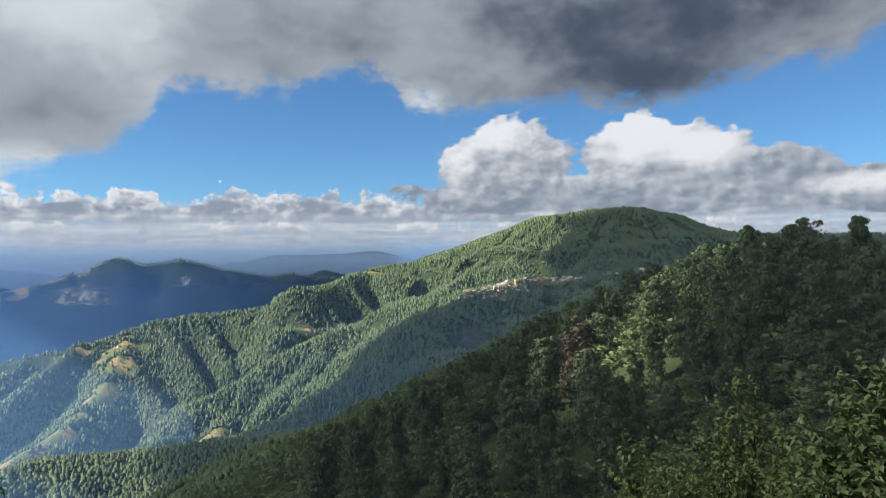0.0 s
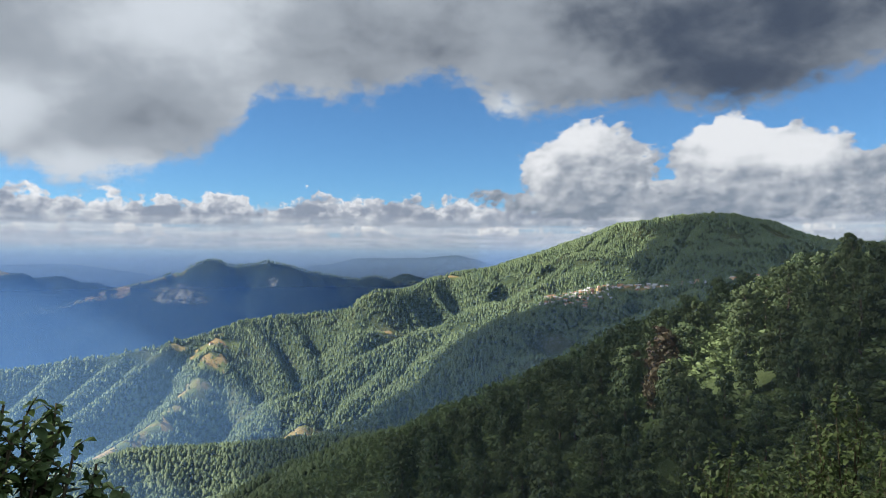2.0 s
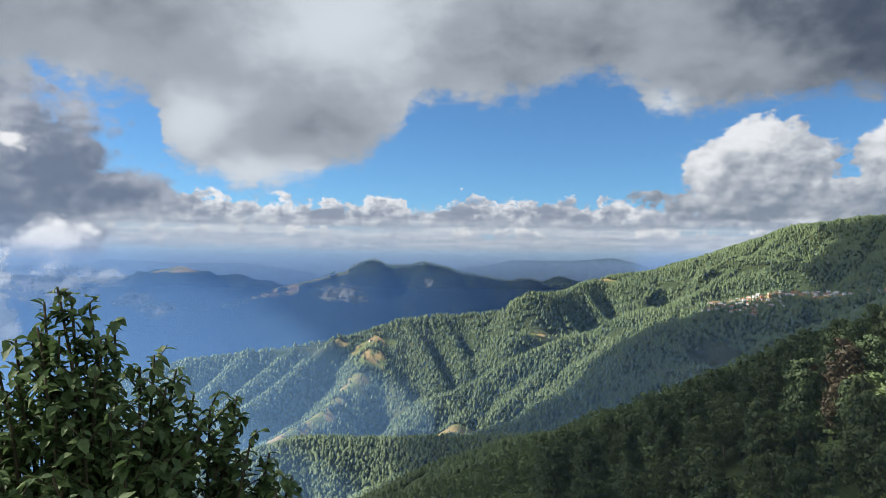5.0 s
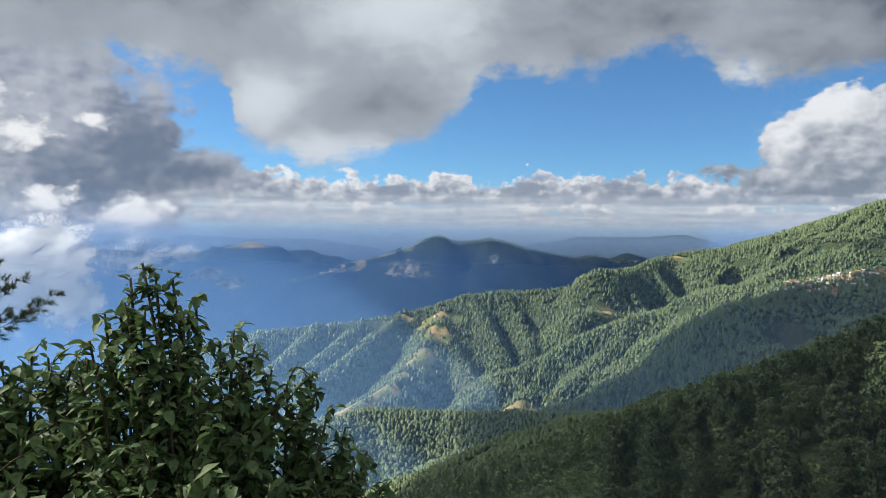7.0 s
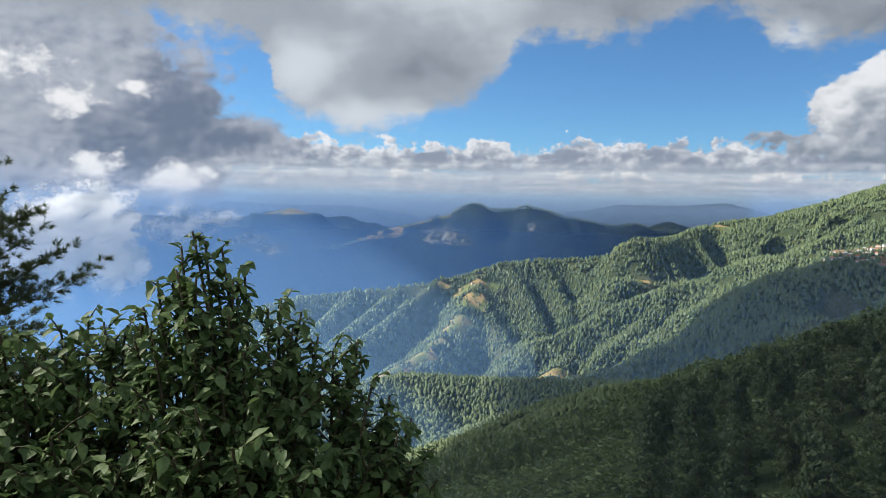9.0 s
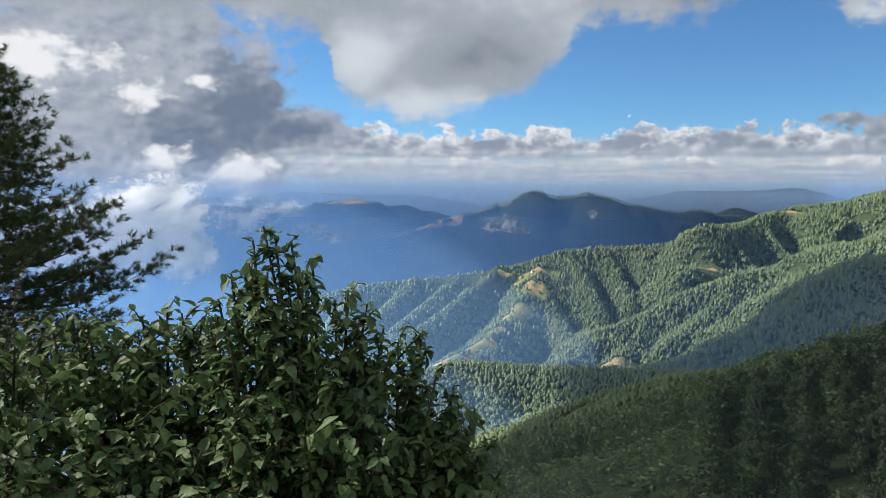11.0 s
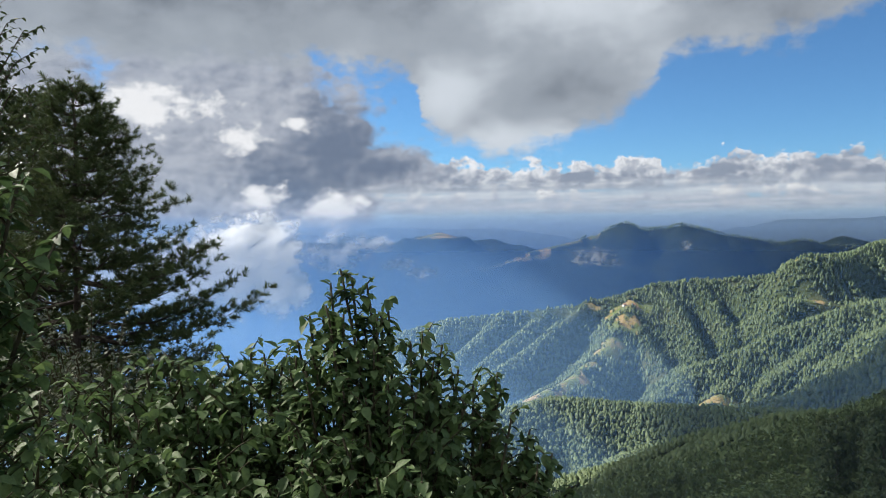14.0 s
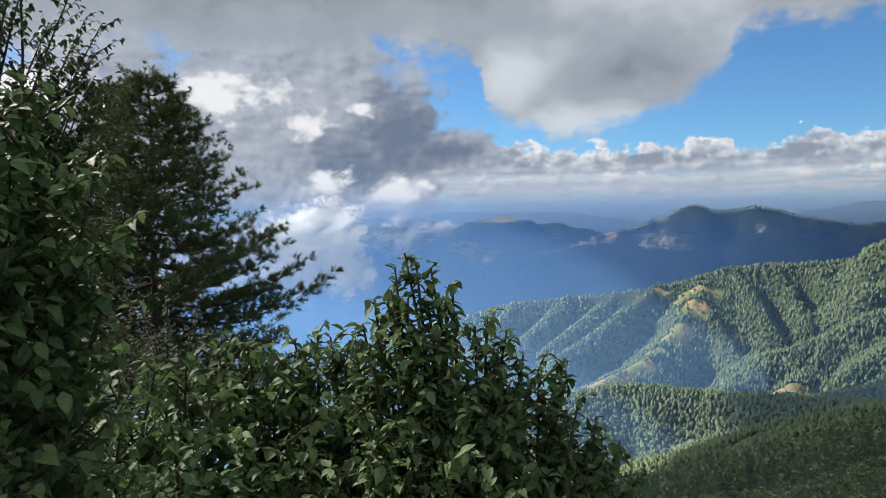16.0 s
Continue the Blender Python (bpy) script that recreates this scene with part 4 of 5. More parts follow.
def tube(points, radii, sides=6):
    """A tapered round rod along points: arrays of verts and triangles."""
    pts = [Vector(p) for p in points]
    v, f = [], []
    for i, p in enumerate(pts):
        d = (pts[min(i + 1, len(pts) - 1)] - pts[max(i - 1, 0)]).normalized()
        u = d.orthogonal().normalized()
        w = d.cross(u)
        for s in range(sides):
            a = 2 * math.pi * s / sides
            v.append(p + (u * math.cos(a) + w * math.sin(a)) * radii[i])
    for i in range(len(pts) - 1):
        for s in range(sides):
            a, b = i * sides + s, i * sides + (s + 1) % sides
            f += [(a, b, b + sides), (a, b + sides, a + sides)]
    b = len(v)
    v.append(pts[-1])
    f += [((len(pts) - 1) * sides + s, (len(pts) - 1) * sides + (s + 1) % sides, b) for s in range(sides)]
    return np.array([tuple(q) for q in v]), np.array(f)


def joined(pieces):
    vs, fs, base = [], [], 0
    for v, f in pieces:
        vs.append(v)
        fs.append(f + base)
        base += len(v)
    return np.concatenate(vs), np.concatenate(fs)


def trunk_mesh(seed, limbs=7):
    g = np.random.default_rng(seed)
    bend = [(0.03 * g.normal() * k / 5, 0.03 * g.normal() * k / 5, k / 5 * 0.94 - 0.05) for k in range(6)]
    out = [tube(bend, [0.020, 0.016, 0.013, 0.010, 0.006, 0.002])]
    for k in range(limbs):
        h = 0.25 + 0.6 * k / limbs
        a = g.random() * 6.28
        l = 0.20 * (1.1 - h)
        p = Vector((bend[2][0], bend[2][1], h))
        q = p + Vector((math.cos(a) * l, math.sin(a) * l, 0.05))
        out.append(tube([p, (p + q) / 2 + Vector((0, 0, 0.01)), q], [0.006, 0.004, 0.001], 4))
    v, f = joined(out)
    return mesh_of("trunk", v, f, [BARK])


def crown_mesh(seed, kind, mat, fine=False):
    g = np.random.default_rng(seed)
    per, leaf = (66, 0.037) if fine else (34, 0.050)
    if kind == "pine":
        v, f, q = clump_tree(seed, 40, per, leaf, 0.21, False, True)
    else:
        v, f, q = clump_tree(seed, 32, per, leaf, 0.30, True, True)
    v[:, :2] += 0.015 * g.normal(size=(1, 2))
    me = mesh_of("crown", v, f, [mat], True)
    me.normals_split_custom_set_from_vertices(q)
    return me


def near_trees():
    kinds = []
    for k in range(10):
        pine = k % 5 not in (1, 3)
        kinds.append((crown_mesh(100 + k, "pine" if pine else "round", PINE_NEAR), trunk_mesh(200 + k), pine,
                      crown_mesh(100 + k, "pine" if pine else "round", PINE_NEAR, True)))
    russet = crown_mesh(150, "round", RUSSET)
    rng = np.random.default_rng(11)
    placed, n = [], 0
    tries = 0
    while n < 300 and tries < 60000:
        tries += 1
        a = rng.uniform(2, 53)
        r = math.sqrt(rng.uniform(100 ** 2, 310 ** 2))
        x, y = r * math.sin(radians(a)), r * math.cos(radians(a))
        gap = 4.6 + r * 0.010
        if any((x - p) ** 2 + (y - q) ** 2 < gap * gap for p, q in placed):
            continue
        z = float(height(np.array([x]), np.array([y]))[0])
        h = rng.uniform(9.0, 16.0)
        up = math.degrees(math.atan2(z + h, r))
        if up < -24 or not open_to_road(np.array([x]), np.array([y]), np.array([z + h]))[0]:
            continue
        placed.append((x, y))
        crown, trunk, pine, close = kinds[rng.integers(0, len(kinds))]
        crown = close if r < 185 else crown
        red = 21.0 < a < 25.5 and -8.0 < up < -4.4 and 0.70 < rng.random()
        label = ("russet-brown dying pine on the wooded hillside" if red else
                 "tall dark green pine on the steep hillside" if pine else "round-crowned broadleaf tree on the steep hillside")
        wide = rng.uniform(0.70, 1.0) if pine else rng.uniform(0.9, 1.2)
        ob = thing("pine_tree" if pine else "broadleaf_tree", Matrix.LocRotScale((x, y, z - 0.2), Euler((0, 0, rng.random() * 6.28)), (h * wide, h * wide, h)),
                   label, "tree", "trees on the near hill")
        part("trunk", trunk, None, ob)
        part("crown", russet if red else crown, None, ob)
        n += 1


near_trees()

# ---------------------------------------------------------------- shrubs by the road
LEAF = foliage("shrub_leaf", ((0.074, 0.132, 0.056), (0.110, 0.182, 0.070), (0.178, 0.262, 0.096)), 0.30, 0.55, 0.34, by_object=True, grain=70.0)
LEAF_DEEP = foliage("deep_green_leaf", ((0.048, 0.080, 0.030), (0.066, 0.104, 0.038), (0.094, 0.140, 0.052)), 0.30, 0.50, 0.36, by_object=True, grain=50.0)
LEAF_DARK = foliage("dark_small_leaf", ((0.040, 0.064, 0.026), (0.056, 0.084, 0.032), (0.080, 0.110, 0.044)), 0.25, 0.5, 0.4, by_object=True)
LEAF_GREY = foliage("grey_green_leaf", ((0.110, 0.128, 0.084), (0.145, 0.165, 0.110), (0.19, 0.21, 0.150)), 0.22, 0.6, 0.3, by_object=True)
LEAF_LIGHT = foliage("fresh_leaf", ((0.038, 0.068, 0.022), (0.056, 0.090, 0.028), (0.086, 0.118, 0.040)), 0.3, 0.55, 0.3, by_object=True)
NEEDLE = foliage("long_needles", ((0.060, 0.092, 0.034), (0.082, 0.116, 0.044), (0.128, 0.158, 0.062)), 0.22, 0.5, 0.35, by_object=True)
STEM = plain("green_brown_stem", (0.045, 0.038, 0.022), (0.10, 0.085, 0.05), 40.0, 0.8, 0.4, 0.004)


def leaf_shape(seed, slim=0.5, light=False):
    """An ovate leaf one unit long from its stalk along +y, folded at the midrib and drooping to the tip."""
    g = np.random.default_rng(seed)
    w = slim * (0.85 + 0.3 * g.random()) / 2
    fold, droop, twist = 0.05 + 0.10 * g.random(), 0.10 + 0.28 * g.random(), 0.10 * g.normal()
    if light:
        v = [(0, 0, 0), (-w * 0.95, 0.30, fold * 0.8 - droop * 0.09), (w * 0.95, 0.30, fold * 0.8 - droop * 0.09), (-w * 0.82, 0.64, fold - droop * 0.41), (w * 0.82, 0.64, fold - droop * 0.41),
             (0, 1, -droop), (0, 0.45, -droop * 0.20)]
        return np.array(v), np.array([(0, 6, 1), (0, 2, 6), (1, 6, 3), (2, 4, 6), (3, 6, 5), (4, 5, 6)])
    ys, ws = (0.0, 0.16, 0.40, 0.64, 0.84, 1.0), (0.0, 0.62, 1.0, 0.78, 0.36, 0.0)
    mid = [(0.02 * g.normal(), y, -droop * y * y) for y in ys]
    v, L, R = [mid[0]], [], []
    for i in range(1, 5):
        x, y, z = mid[i]
        wave = 0.03 * g.normal()
        v += [(x - w * ws[i], y - 0.02, z + fold * ws[i] + twist * y * 0.3 + wave), (x, y, z), (x + w * ws[i], y - 0.02, z + fold * ws[i] - twist * y * 0.3 - wave)]
    v.append(mid[5])
    f = [(0, 2, 1), (0, 3, 2)]
    for i in range(3):
        a = 1 + 3 * i
        f += [(a, a + 1, a + 4), (a, a + 4, a + 3), (a + 1, a + 2, a + 5), (a + 1, a + 5, a + 4)]
    f += [(10, 11, 13), (11, 12, 13)]
    return np.array(v), np.array(f)


LEAF_SHAPES = [leaf_shape(300 + k, 0.60) for k in range(8)]
LIGHT_SHAPES = [leaf_shape(300 + k, 0.60, True) for k in range(8)]
SMALL_SHAPES = [leaf_shape(320 + k, 0.62, True) for k in range(8)]


def grow(stems, base_at, rng, leaf, leafy=0.35, twigs=11, twig_len=0.34, step=0.036, sag=0.55, bow=0.25):
    """Stems from near base_at to the given tips, twigs along them, leaves along the twigs.
    Returns the rods of each stem and the leaf poses (matrices)."""
    rods, leaves = [], []

    def leaf_at(p, d, size):
        out = Vector((rng.normal(), rng.normal(), rng.normal() * 0.5)).normalized()
        y = (d * 0.20 + out * 0.85 + Vector((0, 0, -0.12 - sag * rng.random()))).normalized()
        up = Vector((rng.normal() * 0.35, rng.normal() * 0.35, 1.0))
        x = y.cross(up)
        if x.length < 1e-3:
            return
        x.normalize()
        z = x.cross(y)
        m = Matrix((x, y, z)).transposed().to_4x4()
        m.translation = p
        leaves.append(m @ Matrix.Scale(size, 4))

    def run(p, q, bend, steps):
        mid = (p + q) / 2 + bend
        return [p * (1 - s) ** 2 + mid * (2 * s * (1 - s)) + q * s * s for s in [k / steps for k in range(steps + 1)]]

    for tip, reach in stems:
        foot = base_at + Vector((rng.normal() * 0.10, rng.normal() * 0.10, 0))
        length = (tip - foot).length
        flat = Vector((tip.x - foot.x, tip.y - foot.y, 0))
        bend = -flat * bow * 0.5 + Vector((rng.normal(), rng.normal(), 0)) * 0.04 * length + Vector((0, 0, 0.06 * length))
        line = run(foot, tip, bend, 12)
        rod = [tube(line, [0.004 + 0.012 * length / 2.5 * (1 - k / 12) ** 0.8 for k in range(13)], 5)]
        for k in range(twigs):
            s = leafy + (1 - leafy) * (k + rng.random()) / twigs
            i = min(11, int(s * 12))
            p = line[i].lerp(line[i + 1], s * 12 - i)
            d = (line[i + 1] - line[i]).normalized()
            a = rng.random() * 6.28
            side = Vector((math.cos(a), math.sin(a), 0.15 + 0.5 * rng.random()))
            w = (side + d * 0.5).normalized()
            l = twig_len * (reach + (1 - reach) * max(0.0, 1 - 1.5 * (s - leafy) / (1 - leafy)) * 0.6) * (1.15 - 0.75 * s) * (0.6 + 0.8 * rng.random())
            tw = run(p, p + w * l, Vector((0, 0, 0.12 * l)), 4)
            rod.append(tube(tw[::2], [0.004, 0.003, 0.001], 3))
            n = max(3, int(l / step))
            for j in range(n):
                u = 0.15 + 0.85 * (j + 0.5 * rng.random()) / n
                ii = min(3, int(u * 4))
                leaf_at(tw[ii].lerp(tw[ii + 1], u * 4 - ii), w, leaf * (0.65 + 0.55 * rng.random()) * (1.08 - 0.35 * u))
        n = int(length * (1 - leafy) / (step * 1.1))
        for j in range(n):
            s = leafy + (1 - leafy) * (j + rng.random()) / n
            i = min(11, int(s * 12))
            leaf_at(line[i].lerp(line[i + 1], s * 12 - i), (line[i + 1] - line[i]).normalized(), leaf * (0.7 + 0.5 * rng.random()) * (1.1 - 0.45 * s * s))
        for j in range(7):
            leaf_at(line[12] - (line[12] - line[11]) * 0.12 * j, (line[12] - line[11]).normalized() * 3.0, leaf * (0.55 + 0.07 * j))
        rods.append(joined(rod))
    return rods, leaves


def leafy_thing(name, base_at, stems, label, category, seed, mat, leaf=0.095, shapes=None, group="", singles=300, stem_mat=None, stem_name="stem", fill=1.0, **how):
    rng = np.random.default_rng(seed)
    shapes = shapes or LEAF_SHAPES
    base_at = Vector(base_at)
    ob = thing(name, base_at, label, category, group)
    more = [(t + Vector((rng.normal() * 0.10 * q, rng.normal() * 0.10 * q, -0.10 - 0.12 * rng.random())) * fill, q) for t, q in stems] if fill else []
    rods, leaves = grow(list(stems) + more, base_at, rng, leaf, **how)
    shift = np.array(base_at)
    for v, f in rods:
        part(stem_name, mesh_of(stem_name, v - shift, f, [stem_mat or STEM], True), None, ob)
    meshes = [mesh_of("leaf", v, f, [mat], True) for v, f in shapes]
    # the leaves that face the road, each a part of its own
    order = sorted(range(len(leaves)), key=lambda i: leaves[i].translation.x ** 2 + leaves[i].translation.y ** 2)
    single = set(order[:singles])
    rest = [[] for _ in shapes]
    for i, m in enumerate(leaves):
        k = i % len(shapes)
        if i in single:
            lf = part("leaf", meshes[k], None, ob)
            lf.matrix_local = Matrix.Translation(-base_at) @ m
        else:
            rest[k].append(np.array(m))
    pieces = []
    for (v, f), ms in zip(LIGHT_SHAPES if shapes is LEAF_SHAPES else shapes, rest):
        if ms:
            M = np.array(ms)
            P = np.einsum("nij,vj->nvi", M[:, :3, :3], v) + M[:, None, :3, 3] - shift
            pieces.append((P.reshape(-1, 3), (f[None] + (np.arange(len(ms)) * len(v))[:, None, None]).reshape(-1, 3)))
    if pieces:
        v, f = joined(pieces)
        tagged(part("foliage", mesh_of("foliage", v, f, [mat], True), None, ob), kind="stuff")
    return ob


def ground_at(x, y):
    return float(height(np.array([x]), np.array([y]))[0])


def tips_of(rows):
    """Stem tips with the reach of their twigs (1: full), from heading, height angle and distance."""
    return [(spot(r[0], r[1], r[2]) - Vector((0, 0, 0.018 * r[2])), r[3] if len(r) > 3 else 1.0) for r in rows]


def foot_of(heading, dist):
    p = spot(heading, 0, dist)
    return (p.x, p.y, ground_at(p.x, p.y) - 0.05)


def roadside_shrubs():
    # the shrub with the tall leading shoot
    leafy_thing("tall_shrub", foot_of(-31, 2.75), tips_of((
        # the leading shoot
        (-34.7, -1.3, 2.72, 0.36), (-33.8, -2.0, 2.70, 0.36), (-35.5, -2.4, 2.71, 0.36), (-32.6, -2.5, 2.67, 0.36), (-30.9, -3.9, 2.71, 0.36), (-37.2, -5.0, 2.67, 0.36), (-31.8, -5.2, 2.61, 0.36), (-35.9, -4.2, 2.61, 0.36),
        (-34.5, -4.9, 2.56, 0.36), (-38.2, -6.9, 2.67, 0.36), (-37.1, -7.7, 2.61, 0.36), (-33.6, -6.8, 2.56, 0.36), (-32.1, -7.8, 2.56, 0.36), (-35.3, -7.8, 2.51, 0.36), (-37.6, -9.3, 2.56, 0.36), (-34.7, -10.0, 2.51, 0.36),
        # the broad side
        (-19.4, -14.2, 2.70, 0.5), (-17.6, -16.0, 2.70, 0.5), (-16.2, -18.4, 2.68, 0.5), (-20.8, -13.0, 2.66, 0.5), (-18.8, -17.4, 2.60, 0.6), (-15.4, -20.6, 2.66, 0.4),
        (-28.1, -6.5, 2.76, 0.80), (-29.1, -7.3, 2.76, 0.80), (-26.5, -7.6, 2.76, 0.80), (-25.2, -9.6, 2.76, 0.80), (-27.2, -8.9, 2.66, 0.80), (-24.0, -10.7, 2.76, 0.80), (-22.0, -9.8, 2.76, 0.34), (-21.7, -11.3, 2.76, 0.34),
        (-23.0, -13.5, 2.76, 0.80), (-24.6, -12.2, 2.61, 0.80), (-22.3, -16.3, 2.75, 0.80), (-20.0, -17.0, 2.75, 0.80), (-18.4, -18.0, 2.75, 0.45), (-17.5, -20.0, 2.75, 0.45), (-21.0, -19.3, 2.60, 0.80), (-28.7, -11.3, 2.51, 0.80),
        (-31.0, -10.6, 2.51, 0.80), (-32.8, -11.6, 2.46, 0.80), (-30.1, -13.8, 2.41, 0.80), (-26.5, -15.6, 2.45, 0.80), (-34.7, -14.6, 2.40, 0.80), (-24.2, -17.7, 2.45, 0.80), (-28.3, -18.1, 2.35, 0.80), (-32.0, -17.7, 2.30, 0.80),
        (-36.2, -18.0, 2.30, 0.80), (-38.4, -13.4, 2.41, 0.80), (-38.0, -16.9, 2.35, 0.80))),
        "tall green shrub with drooping oval leaves beside the road", "shrub", 5, LEAF, 0.064, twigs=24, twig_len=0.32, step=0.0185, leafy=0.46, group="roadside shrubs")
    leafy_thing("round_shrub", foot_of(-43, 3.0), tips_of((
        (-45.5, -8.3, 2.95, 0.7), (-43.6, -8.0, 2.95, 0.7), (-40.8, -7.9, 2.90, 0.7), (-39.4, -8.6, 2.85, 0.7), (-47.2, -8.2, 3.0, 0.7), (-49.5, -8.4, 3.0, 0.7), (-38.4, -9.8, 2.80, 0.7),
        (-41.8, -7.4, 3.0, 0.6), (-40.2, -9.2, 2.9), (-44.6, -9.5, 3.0), (-47.9, -9.6, 3.0), (-46.0, -11.5, 2.8), (-42.5, -12.5, 2.7), (-39.0, -13.5, 2.7),
        (-44.5, -15.5, 2.5), (-48.5, -15.0, 2.6), (-40.5, -18.0, 2.45), (-46.5, -19.5, 2.4), (-37.5, -18.5, 2.4), (-43.0, -10.5, 3.0), (-49.0, -11.5, 2.9))),
        "leafy green shrub in a dense roadside thicket", "shrub", 6, LEAF, 0.062, twigs=24, twig_len=0.40, step=0.021, leafy=0.42, group="roadside shrubs")
    leafy_thing("round_shrub", foot_of(-54, 2.9), tips_of((
        (-51.8, -9.3, 3.0), (-54.0, -9.6, 2.9), (-56.5, -10.8, 2.8), (-50.0, -12.0, 2.8), (-53.0, -13.5, 2.6), (-57.5, -13.5, 2.5), (-51.0, -17.0, 2.4),
        (-55.0, -18.0, 2.3), (-60.0, -15.0, 2.4), (-48.5, -19.5, 2.4), (-58.5, -19.0, 2.2), (-52.5, -10.8, 3.1))),
        "leafy green shrub in a dense roadside thicket", "shrub", 7, LEAF, 0.060, twigs=24, twig_len=0.40, step=0.021, leafy=0.42, group="roadside shrubs")
    leafy_thing("young_tree", foot_of(-66, 2.3), tips_of((
        (-64.0, 12.2, 2.2), (-61.8, 11.4, 2.25), (-65.7, 13.5, 2.2), (-61.2, 8.5, 2.2), (-60.2, 5.6, 2.2), (-60.0, 2.6, 2.2), (-62.7, 4.0, 2.0), (-60.6, -1.5, 2.1),
        (-62.7, -4.0, 2.0), (-60.0, -5.0, 2.2), (-64.7, 0.0, 1.95), (-65.2, 7.0, 2.0), (-63.7, -9.0, 1.95), (-66.2, -5.0, 1.9), (-63.2, -13.5, 1.9),
        (-66.7, -13.0, 1.8), (-68.2, 3.0, 2.1), (-69.2, 10.0, 2.2), (-65.7, -18.0, 1.75))),
        "young broadleaf tree with large pointed green leaves", "tree", 8, LEAF, 0.066, twigs=24, twig_len=0.34, step=0.021, leafy=0.40, bow=0.35, group="roadside shrubs")
    # thicket below the hill on the other side
    leafy_thing("dense_shrub", foot_of(46, 8.0), tips_of((
        (44.8, -7.4, 7.9), (42.4, -9.4, 7.9), (47.5, -6.5, 7.9), (40.2, -11.5, 7.7), (43.5, -12.0, 7.2), (46.0, -11.0, 7.4), (41.0, -15.0, 7.0), (44.5, -15.5, 6.6),
        (39.6, -16.5, 7.0), (48.0, -13.0, 7.4), (42.5, -17.5, 6.5), (50.0, -8.0, 7.9))),
        "dense dark green shrub at the edge of the road", "shrub", 9, LEAF_DEEP, 0.100, twigs=34, twig_len=0.85, step=0.030, leafy=0.38, group="roadside shrubs")
    leafy_thing("open_shrub", foot_of(35.5, 11.1), tips_of((
        (35.2, -8.4, 10.5), (36.6, -8.7, 10.6), (34.0, -10.4, 10.5), (38.2, -10.8, 10.5), (32.6, -12.6, 10.4), (36.0, -12.2, 10.1), (38.8, -13.4, 10.1), (34.2, -14.6, 9.8),
        (32.2, -16.4, 9.8), (37.4, -16.0, 9.4))),
        "open shrub with sparse upright leafy shoots", "shrub", 10, LEAF_LIGHT, 0.092, twigs=26, twig_len=0.80, leafy=0.35, step=0.036, fill=2.0, group="roadside shrubs")
    leafy_thing("open_shrub", foot_of(29.5, 10.2), tips_of((
        (28.5, -12.8, 9.6), (26.8, -14.9, 9.6), (30.2, -13.6, 9.6), (31.2, -15.2, 9.3), (28.6, -16.2, 9.0), (25.8, -17.6, 9.1), (30.4, -18.0, 8.7), (27.2, -18.8, 8.7),
        (33.2, -17.2, 9.3))),
        "bright green shrub with upright leafy shoots", "shrub", 12, LEAF_LIGHT, 0.092, twigs=26, twig_len=0.80, leafy=0.35, step=0.036, fill=2.0, group="roadside shrubs")
    # twiggy grey-green bush and small-leaved tree before the pines
    leafy_thing("twiggy_bush", foot_of(-52.5, 8.2), tips_of((
        (-53.0, -3.8, 8.2), (-56.0, -3.4, 8.2), (-50.9, -5.2, 8.2), (-48.9, -8.0, 8.1), (-54.6, -5.5, 8.0), (-51.6, -7.2, 7.9), (-57.5, -6.0, 8.0), (-55.5, -8.2, 7.8),
        (-49.8, -9.6, 7.9), (-53.5, -9.8, 7.7), (-58.5, -2.0, 8.2))),
        "twiggy grey-green bush below the pines", "bush", 13, LEAF_GREY, 0.062, shapes=SMALL_SHAPES, twigs=20, twig_len=0.62, leafy=0.35, step=0.045, singles=0, sag=0.2, fill=2.0)
    leafy_thing("broadleaf_tree", foot_of(-67, 8.6), tips_of((
        (-56.8, 15.0, 8.4), (-57.2, 13.0, 8.4), (-58.4, 17.5, 8.5), (-60.2, 14.6, 8.3), (-62.8, 14.0, 8.4), (-57.4, 11.4, 8.4), (-61.0, 19.0, 8.5), (-64.0, 17.0, 8.5),
        (-58.2, 8.0, 8.3), (-60.0, 10.0, 8.2), (-56.4, 10.2, 8.6), (-57.0, 5.0, 8.6), (-66.0, 20.0, 8.6), (-62.0, 21.5, 8.6), (-59.0, 2.0, 8.4), (-57.8, -1.5, 8.5))),
        "dark broadleaf tree with small leaves standing against the sky", "tree", 14, LEAF_DARK, 0.085, shapes=SMALL_SHAPES, twigs=22, twig_len=0.72, leafy=0.45,
        step=0.042, singles=0, bow=0.5, fill=2.0, stem_mat=BARK, stem_name="limb")


roadside_shrubs()


# ---------------------------------------------------------------- pines on the shoulder
def needle_tuft(rng, n=20, length=0.125):
    """A spray of long fine needles round a shoot, arching outwards and down."""
    v, f = [], []
    for k in range(n):
        a = rng.random() * 6.28
        s = 0.2 + 0.75 * rng.random()
        d = Vector((math.cos(a) * s, math.sin(a) * s, 0.9 - 0.5 * s + 0.15 * rng.normal())).normalized()
        side = d.cross(Vector((rng.normal(), rng.normal(), rng.normal()))).normalized() * 0.0075
        l = length * (0.65 + 0.5 * rng.random())
        b = len(v)
        root = d * l * 0.08 * rng.random() + Vector((0, 0, 0.08 * rng.random()))
        v += [tuple(root - side), tuple(root + side), tuple(root + d * l)]
        f.append((b, b + 1, b + 2))
    return np.array(v), np.array(f)


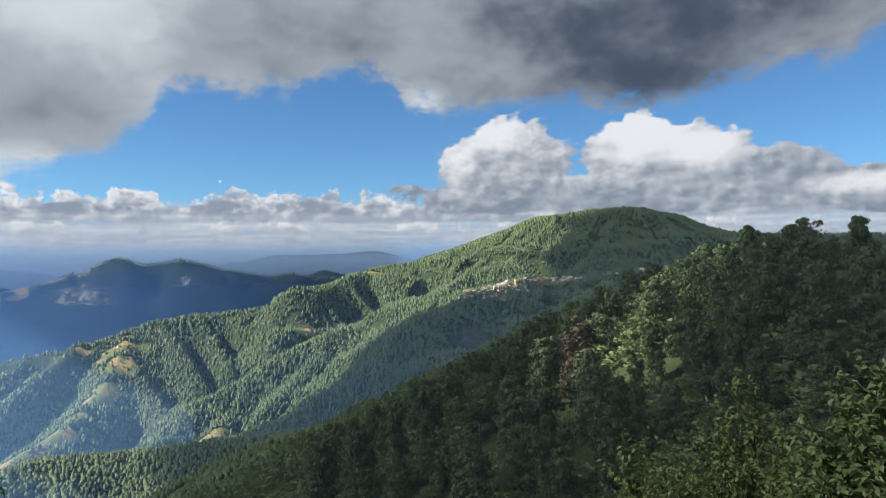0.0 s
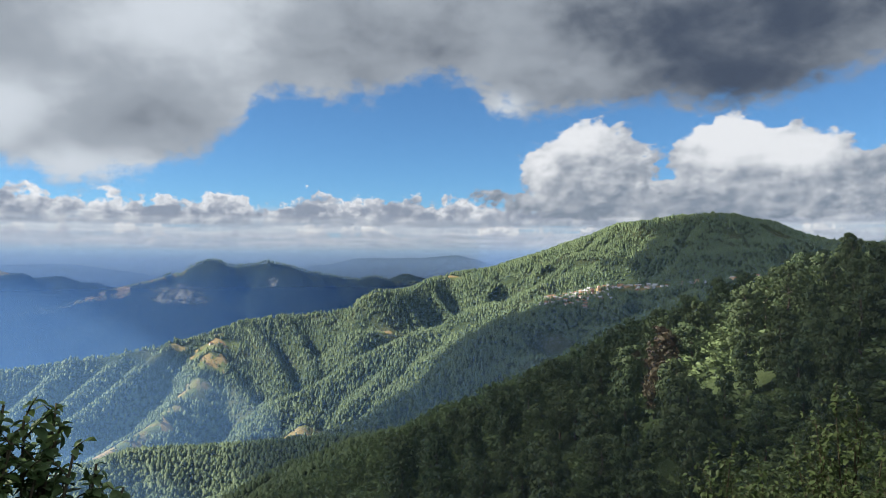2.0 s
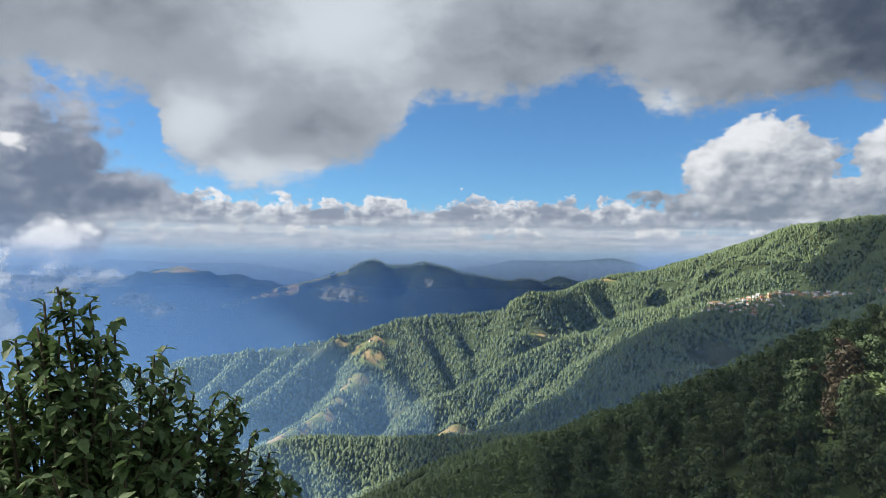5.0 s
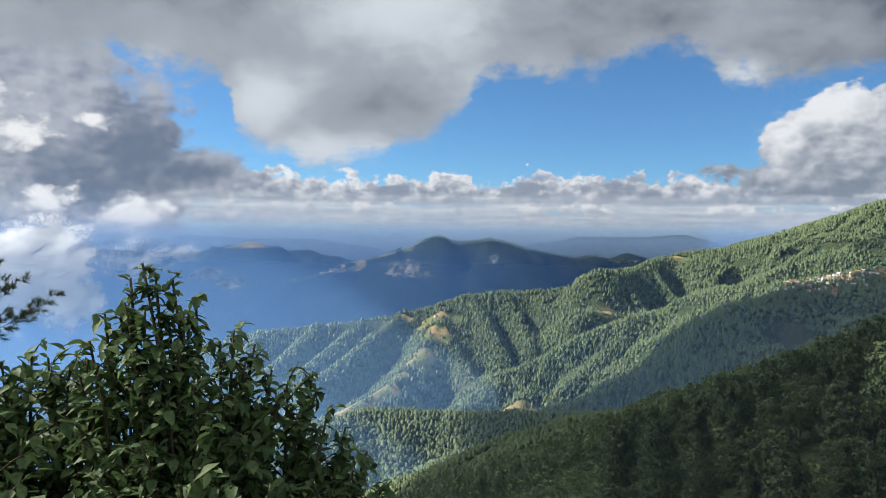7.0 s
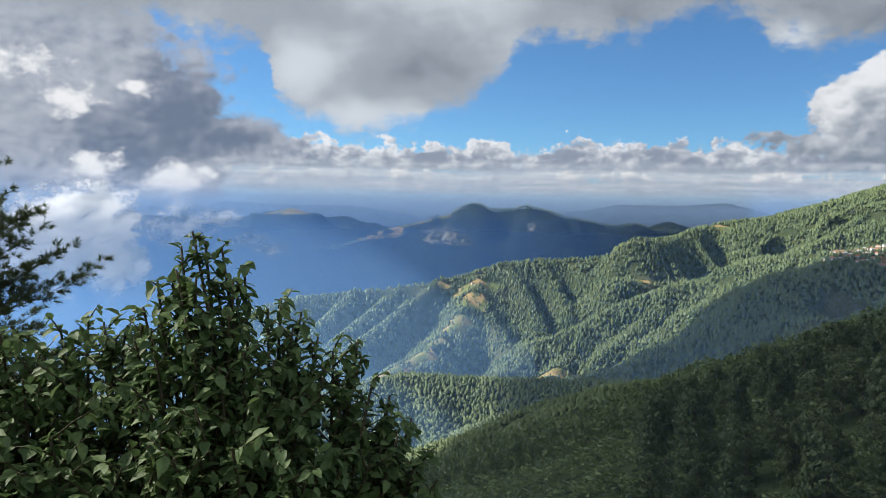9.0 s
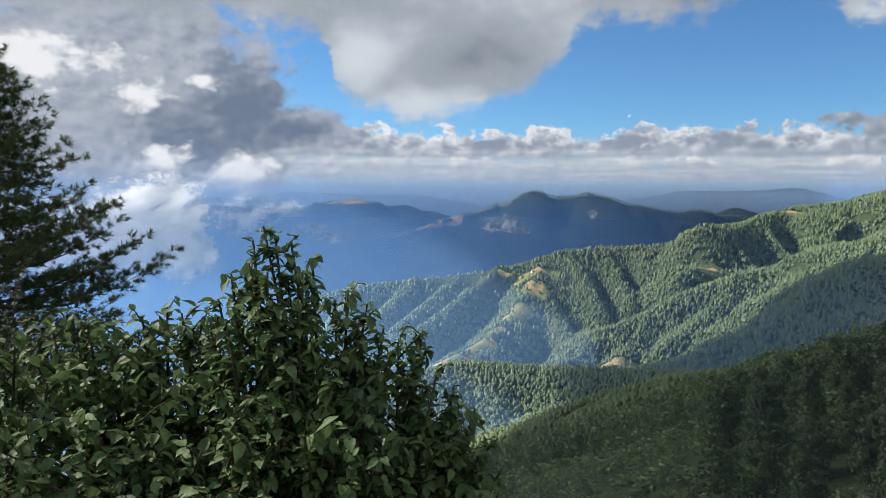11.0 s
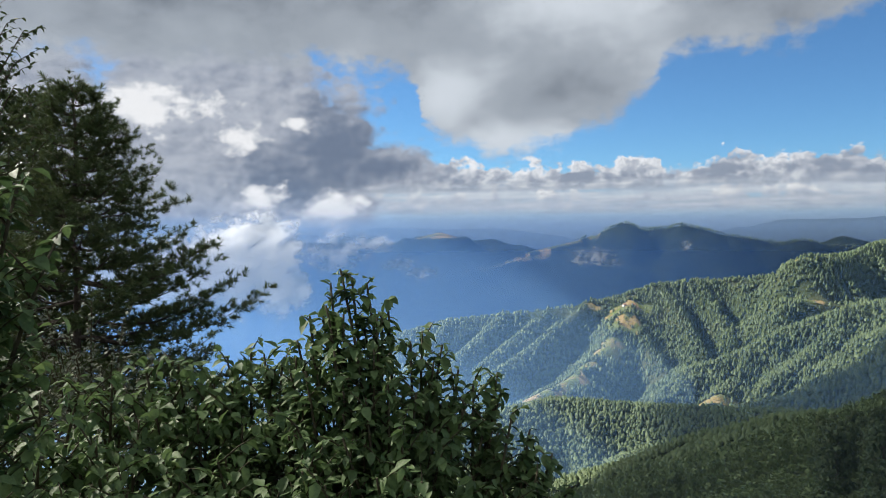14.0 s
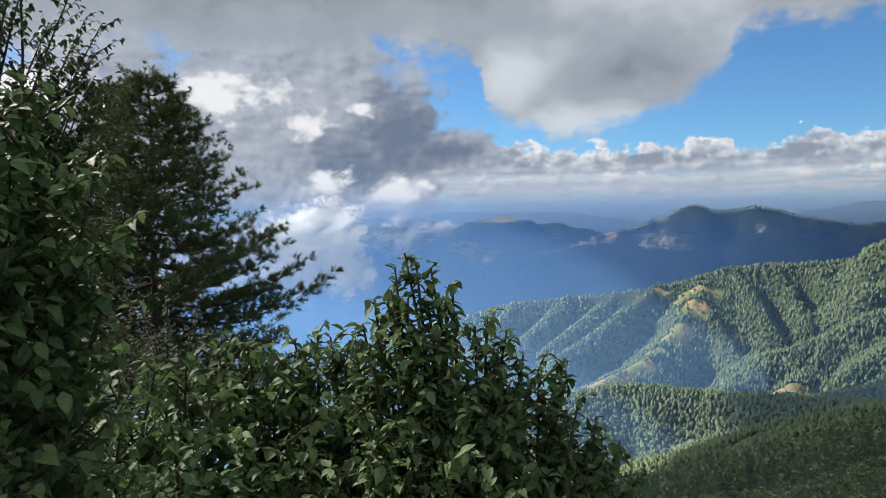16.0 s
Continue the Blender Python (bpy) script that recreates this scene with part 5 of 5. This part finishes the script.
def pine(name, heading, dist, top_up, spread, seed, label, density=1.0, first=0.12, lean=0.0, trunk_r=0.095, bare=0.27):
    rng = np.random.default_rng(seed)
    foot = Vector(foot_of(heading, dist))
    top = spot(heading, top_up, dist / math.cos(radians(top_up)))
    tall = top.z - foot.z
    ob = thing(name, foot, label, "tree")
    line = [Vector((lean * (k / 9) ** 2 + 0.03 * rng.normal(), 0.03 * rng.normal(), tall * k / 9)) for k in range(10)]
    v, f = tube(line, [trunk_r * (1.05 - k / 9) + 0.012 for k in range(10)], 10)
    part("trunk", mesh_of("trunk", v, f, [BARK], True), None, ob)
    tufts = [needle_tuft(rng) for _ in range(10)]
    sprays, cuts, limbs = [], [], []
    z = tall * first
    turn = 0.0
    while z < tall * 0.99:
        s = z / tall
        reach = min(3.4, 0.10 + spread * (tall - z))
        count = 5 if reach > 0.5 else 4
        turn += 0.9
        for k in range(count):
            a = turn + 6.28 * (k + 0.35 * rng.normal()) / count
            out = Vector((math.cos(a), math.sin(a), 0))
            across = Vector((-out.y, out.x, 0))
            i = min(8, int(s * 9))
            p = line[i].lerp(line[i + 1], s * 9 - i)
            l = max(0.16, reach * (0.80 + 0.26 * rng.random()))
            rise = (0.10 + 0.22 * s) * l + 0.05
            limb = [p + out * l * u + Vector((0, 0, rise * u * u - 0.08 * l * math.sin(u * 3.14))) for u in (0, 0.25, 0.5, 0.75, 1.0)]
            limbs.append(tube(limb, [0.010 + 0.012 * l, 0.008 + 0.009 * l, 0.006 + 0.006 * l, 0.006, 0.003], 5))
            # side shoots fan out flat from the outer part of the limb, each tipped with sprays
            shoots = max(4, int((4 + 5.5 * l) * density))
            for j in range(shoots + 1):
                u = bare + (1 - bare) * j / shoots
                ii = min(3, int(u * 4))
                q = limb[ii].lerp(limb[ii + 1], u * 4 - ii)
                long = (0.24 + 0.26 * l * (1.12 - u)) * (0.75 + 0.5 * rng.random())
                way = (out * (0.55 + 0.5 * rng.random()) + across * (1 if j % 2 else -1) * (0.15 if j == shoots else 0.9) + Vector((0, 0, 0.10 + 0.75 * rng.random()))).normalized()
                end = q + way * long
                cuts.append(tube([q, end], [0.006, 0.002], 3))
                n = max(3, int(long / 0.066))
                for m in range(n):
                    w = 0.25 + 0.75 * (m + rng.random()) / n
                    off = Vector((rng.normal() * 0.045, rng.normal() * 0.045, 0.03 * rng.normal()))
                    sprays.append((q.lerp(end, w) + off, way, 0.75 + 0.45 * rng.random()))
        z += (0.15 + 0.070 * reach) * (0.85 + 0.3 * rng.random())
    for v, f in limbs:
        part("limb", mesh_of("limb", v, f, [BARK], True), None, ob)
    v, f = joined(cuts)
    tagged(part("brushwood", mesh_of("brushwood", v, f, [BARK], True), None, ob), kind="stuff")
    pieces = []
    for q, out, size in sprays:
        tv, tf = tufts[rng.integers(0, 10)]
        m = (out * 0.9 + Vector((rng.normal() * 0.45, rng.normal() * 0.45, 0.45 - 0.75 * rng.random()))).to_track_quat("Z", "Y").to_matrix() @ Matrix.Rotation(rng.random() * 6.28, 3, "Z")
        pieces.append(((np.array(m) @ tv.T).T * size + np.array(q), tf))
    v, f = joined(pieces)
    tagged(part("needles", mesh_of("needles", v, f, [NEEDLE]), None, ob), kind="stuff")
    return ob


pine("pine_tree", -54.0, 15.0, 10.6, 0.66, 21, "tall dark pine with long drooping needles and bare inner limbs")
pine("pine_tree", -56.6, 18.5, 9.2, 0.40, 22, "slim sparse pine behind its larger neighbour", 0.6, 0.25)
pine("pine_tree", -62.0, 21.0, 8.0, 0.45, 23, "dark pine half hidden behind roadside trees", 0.5, 0.15)
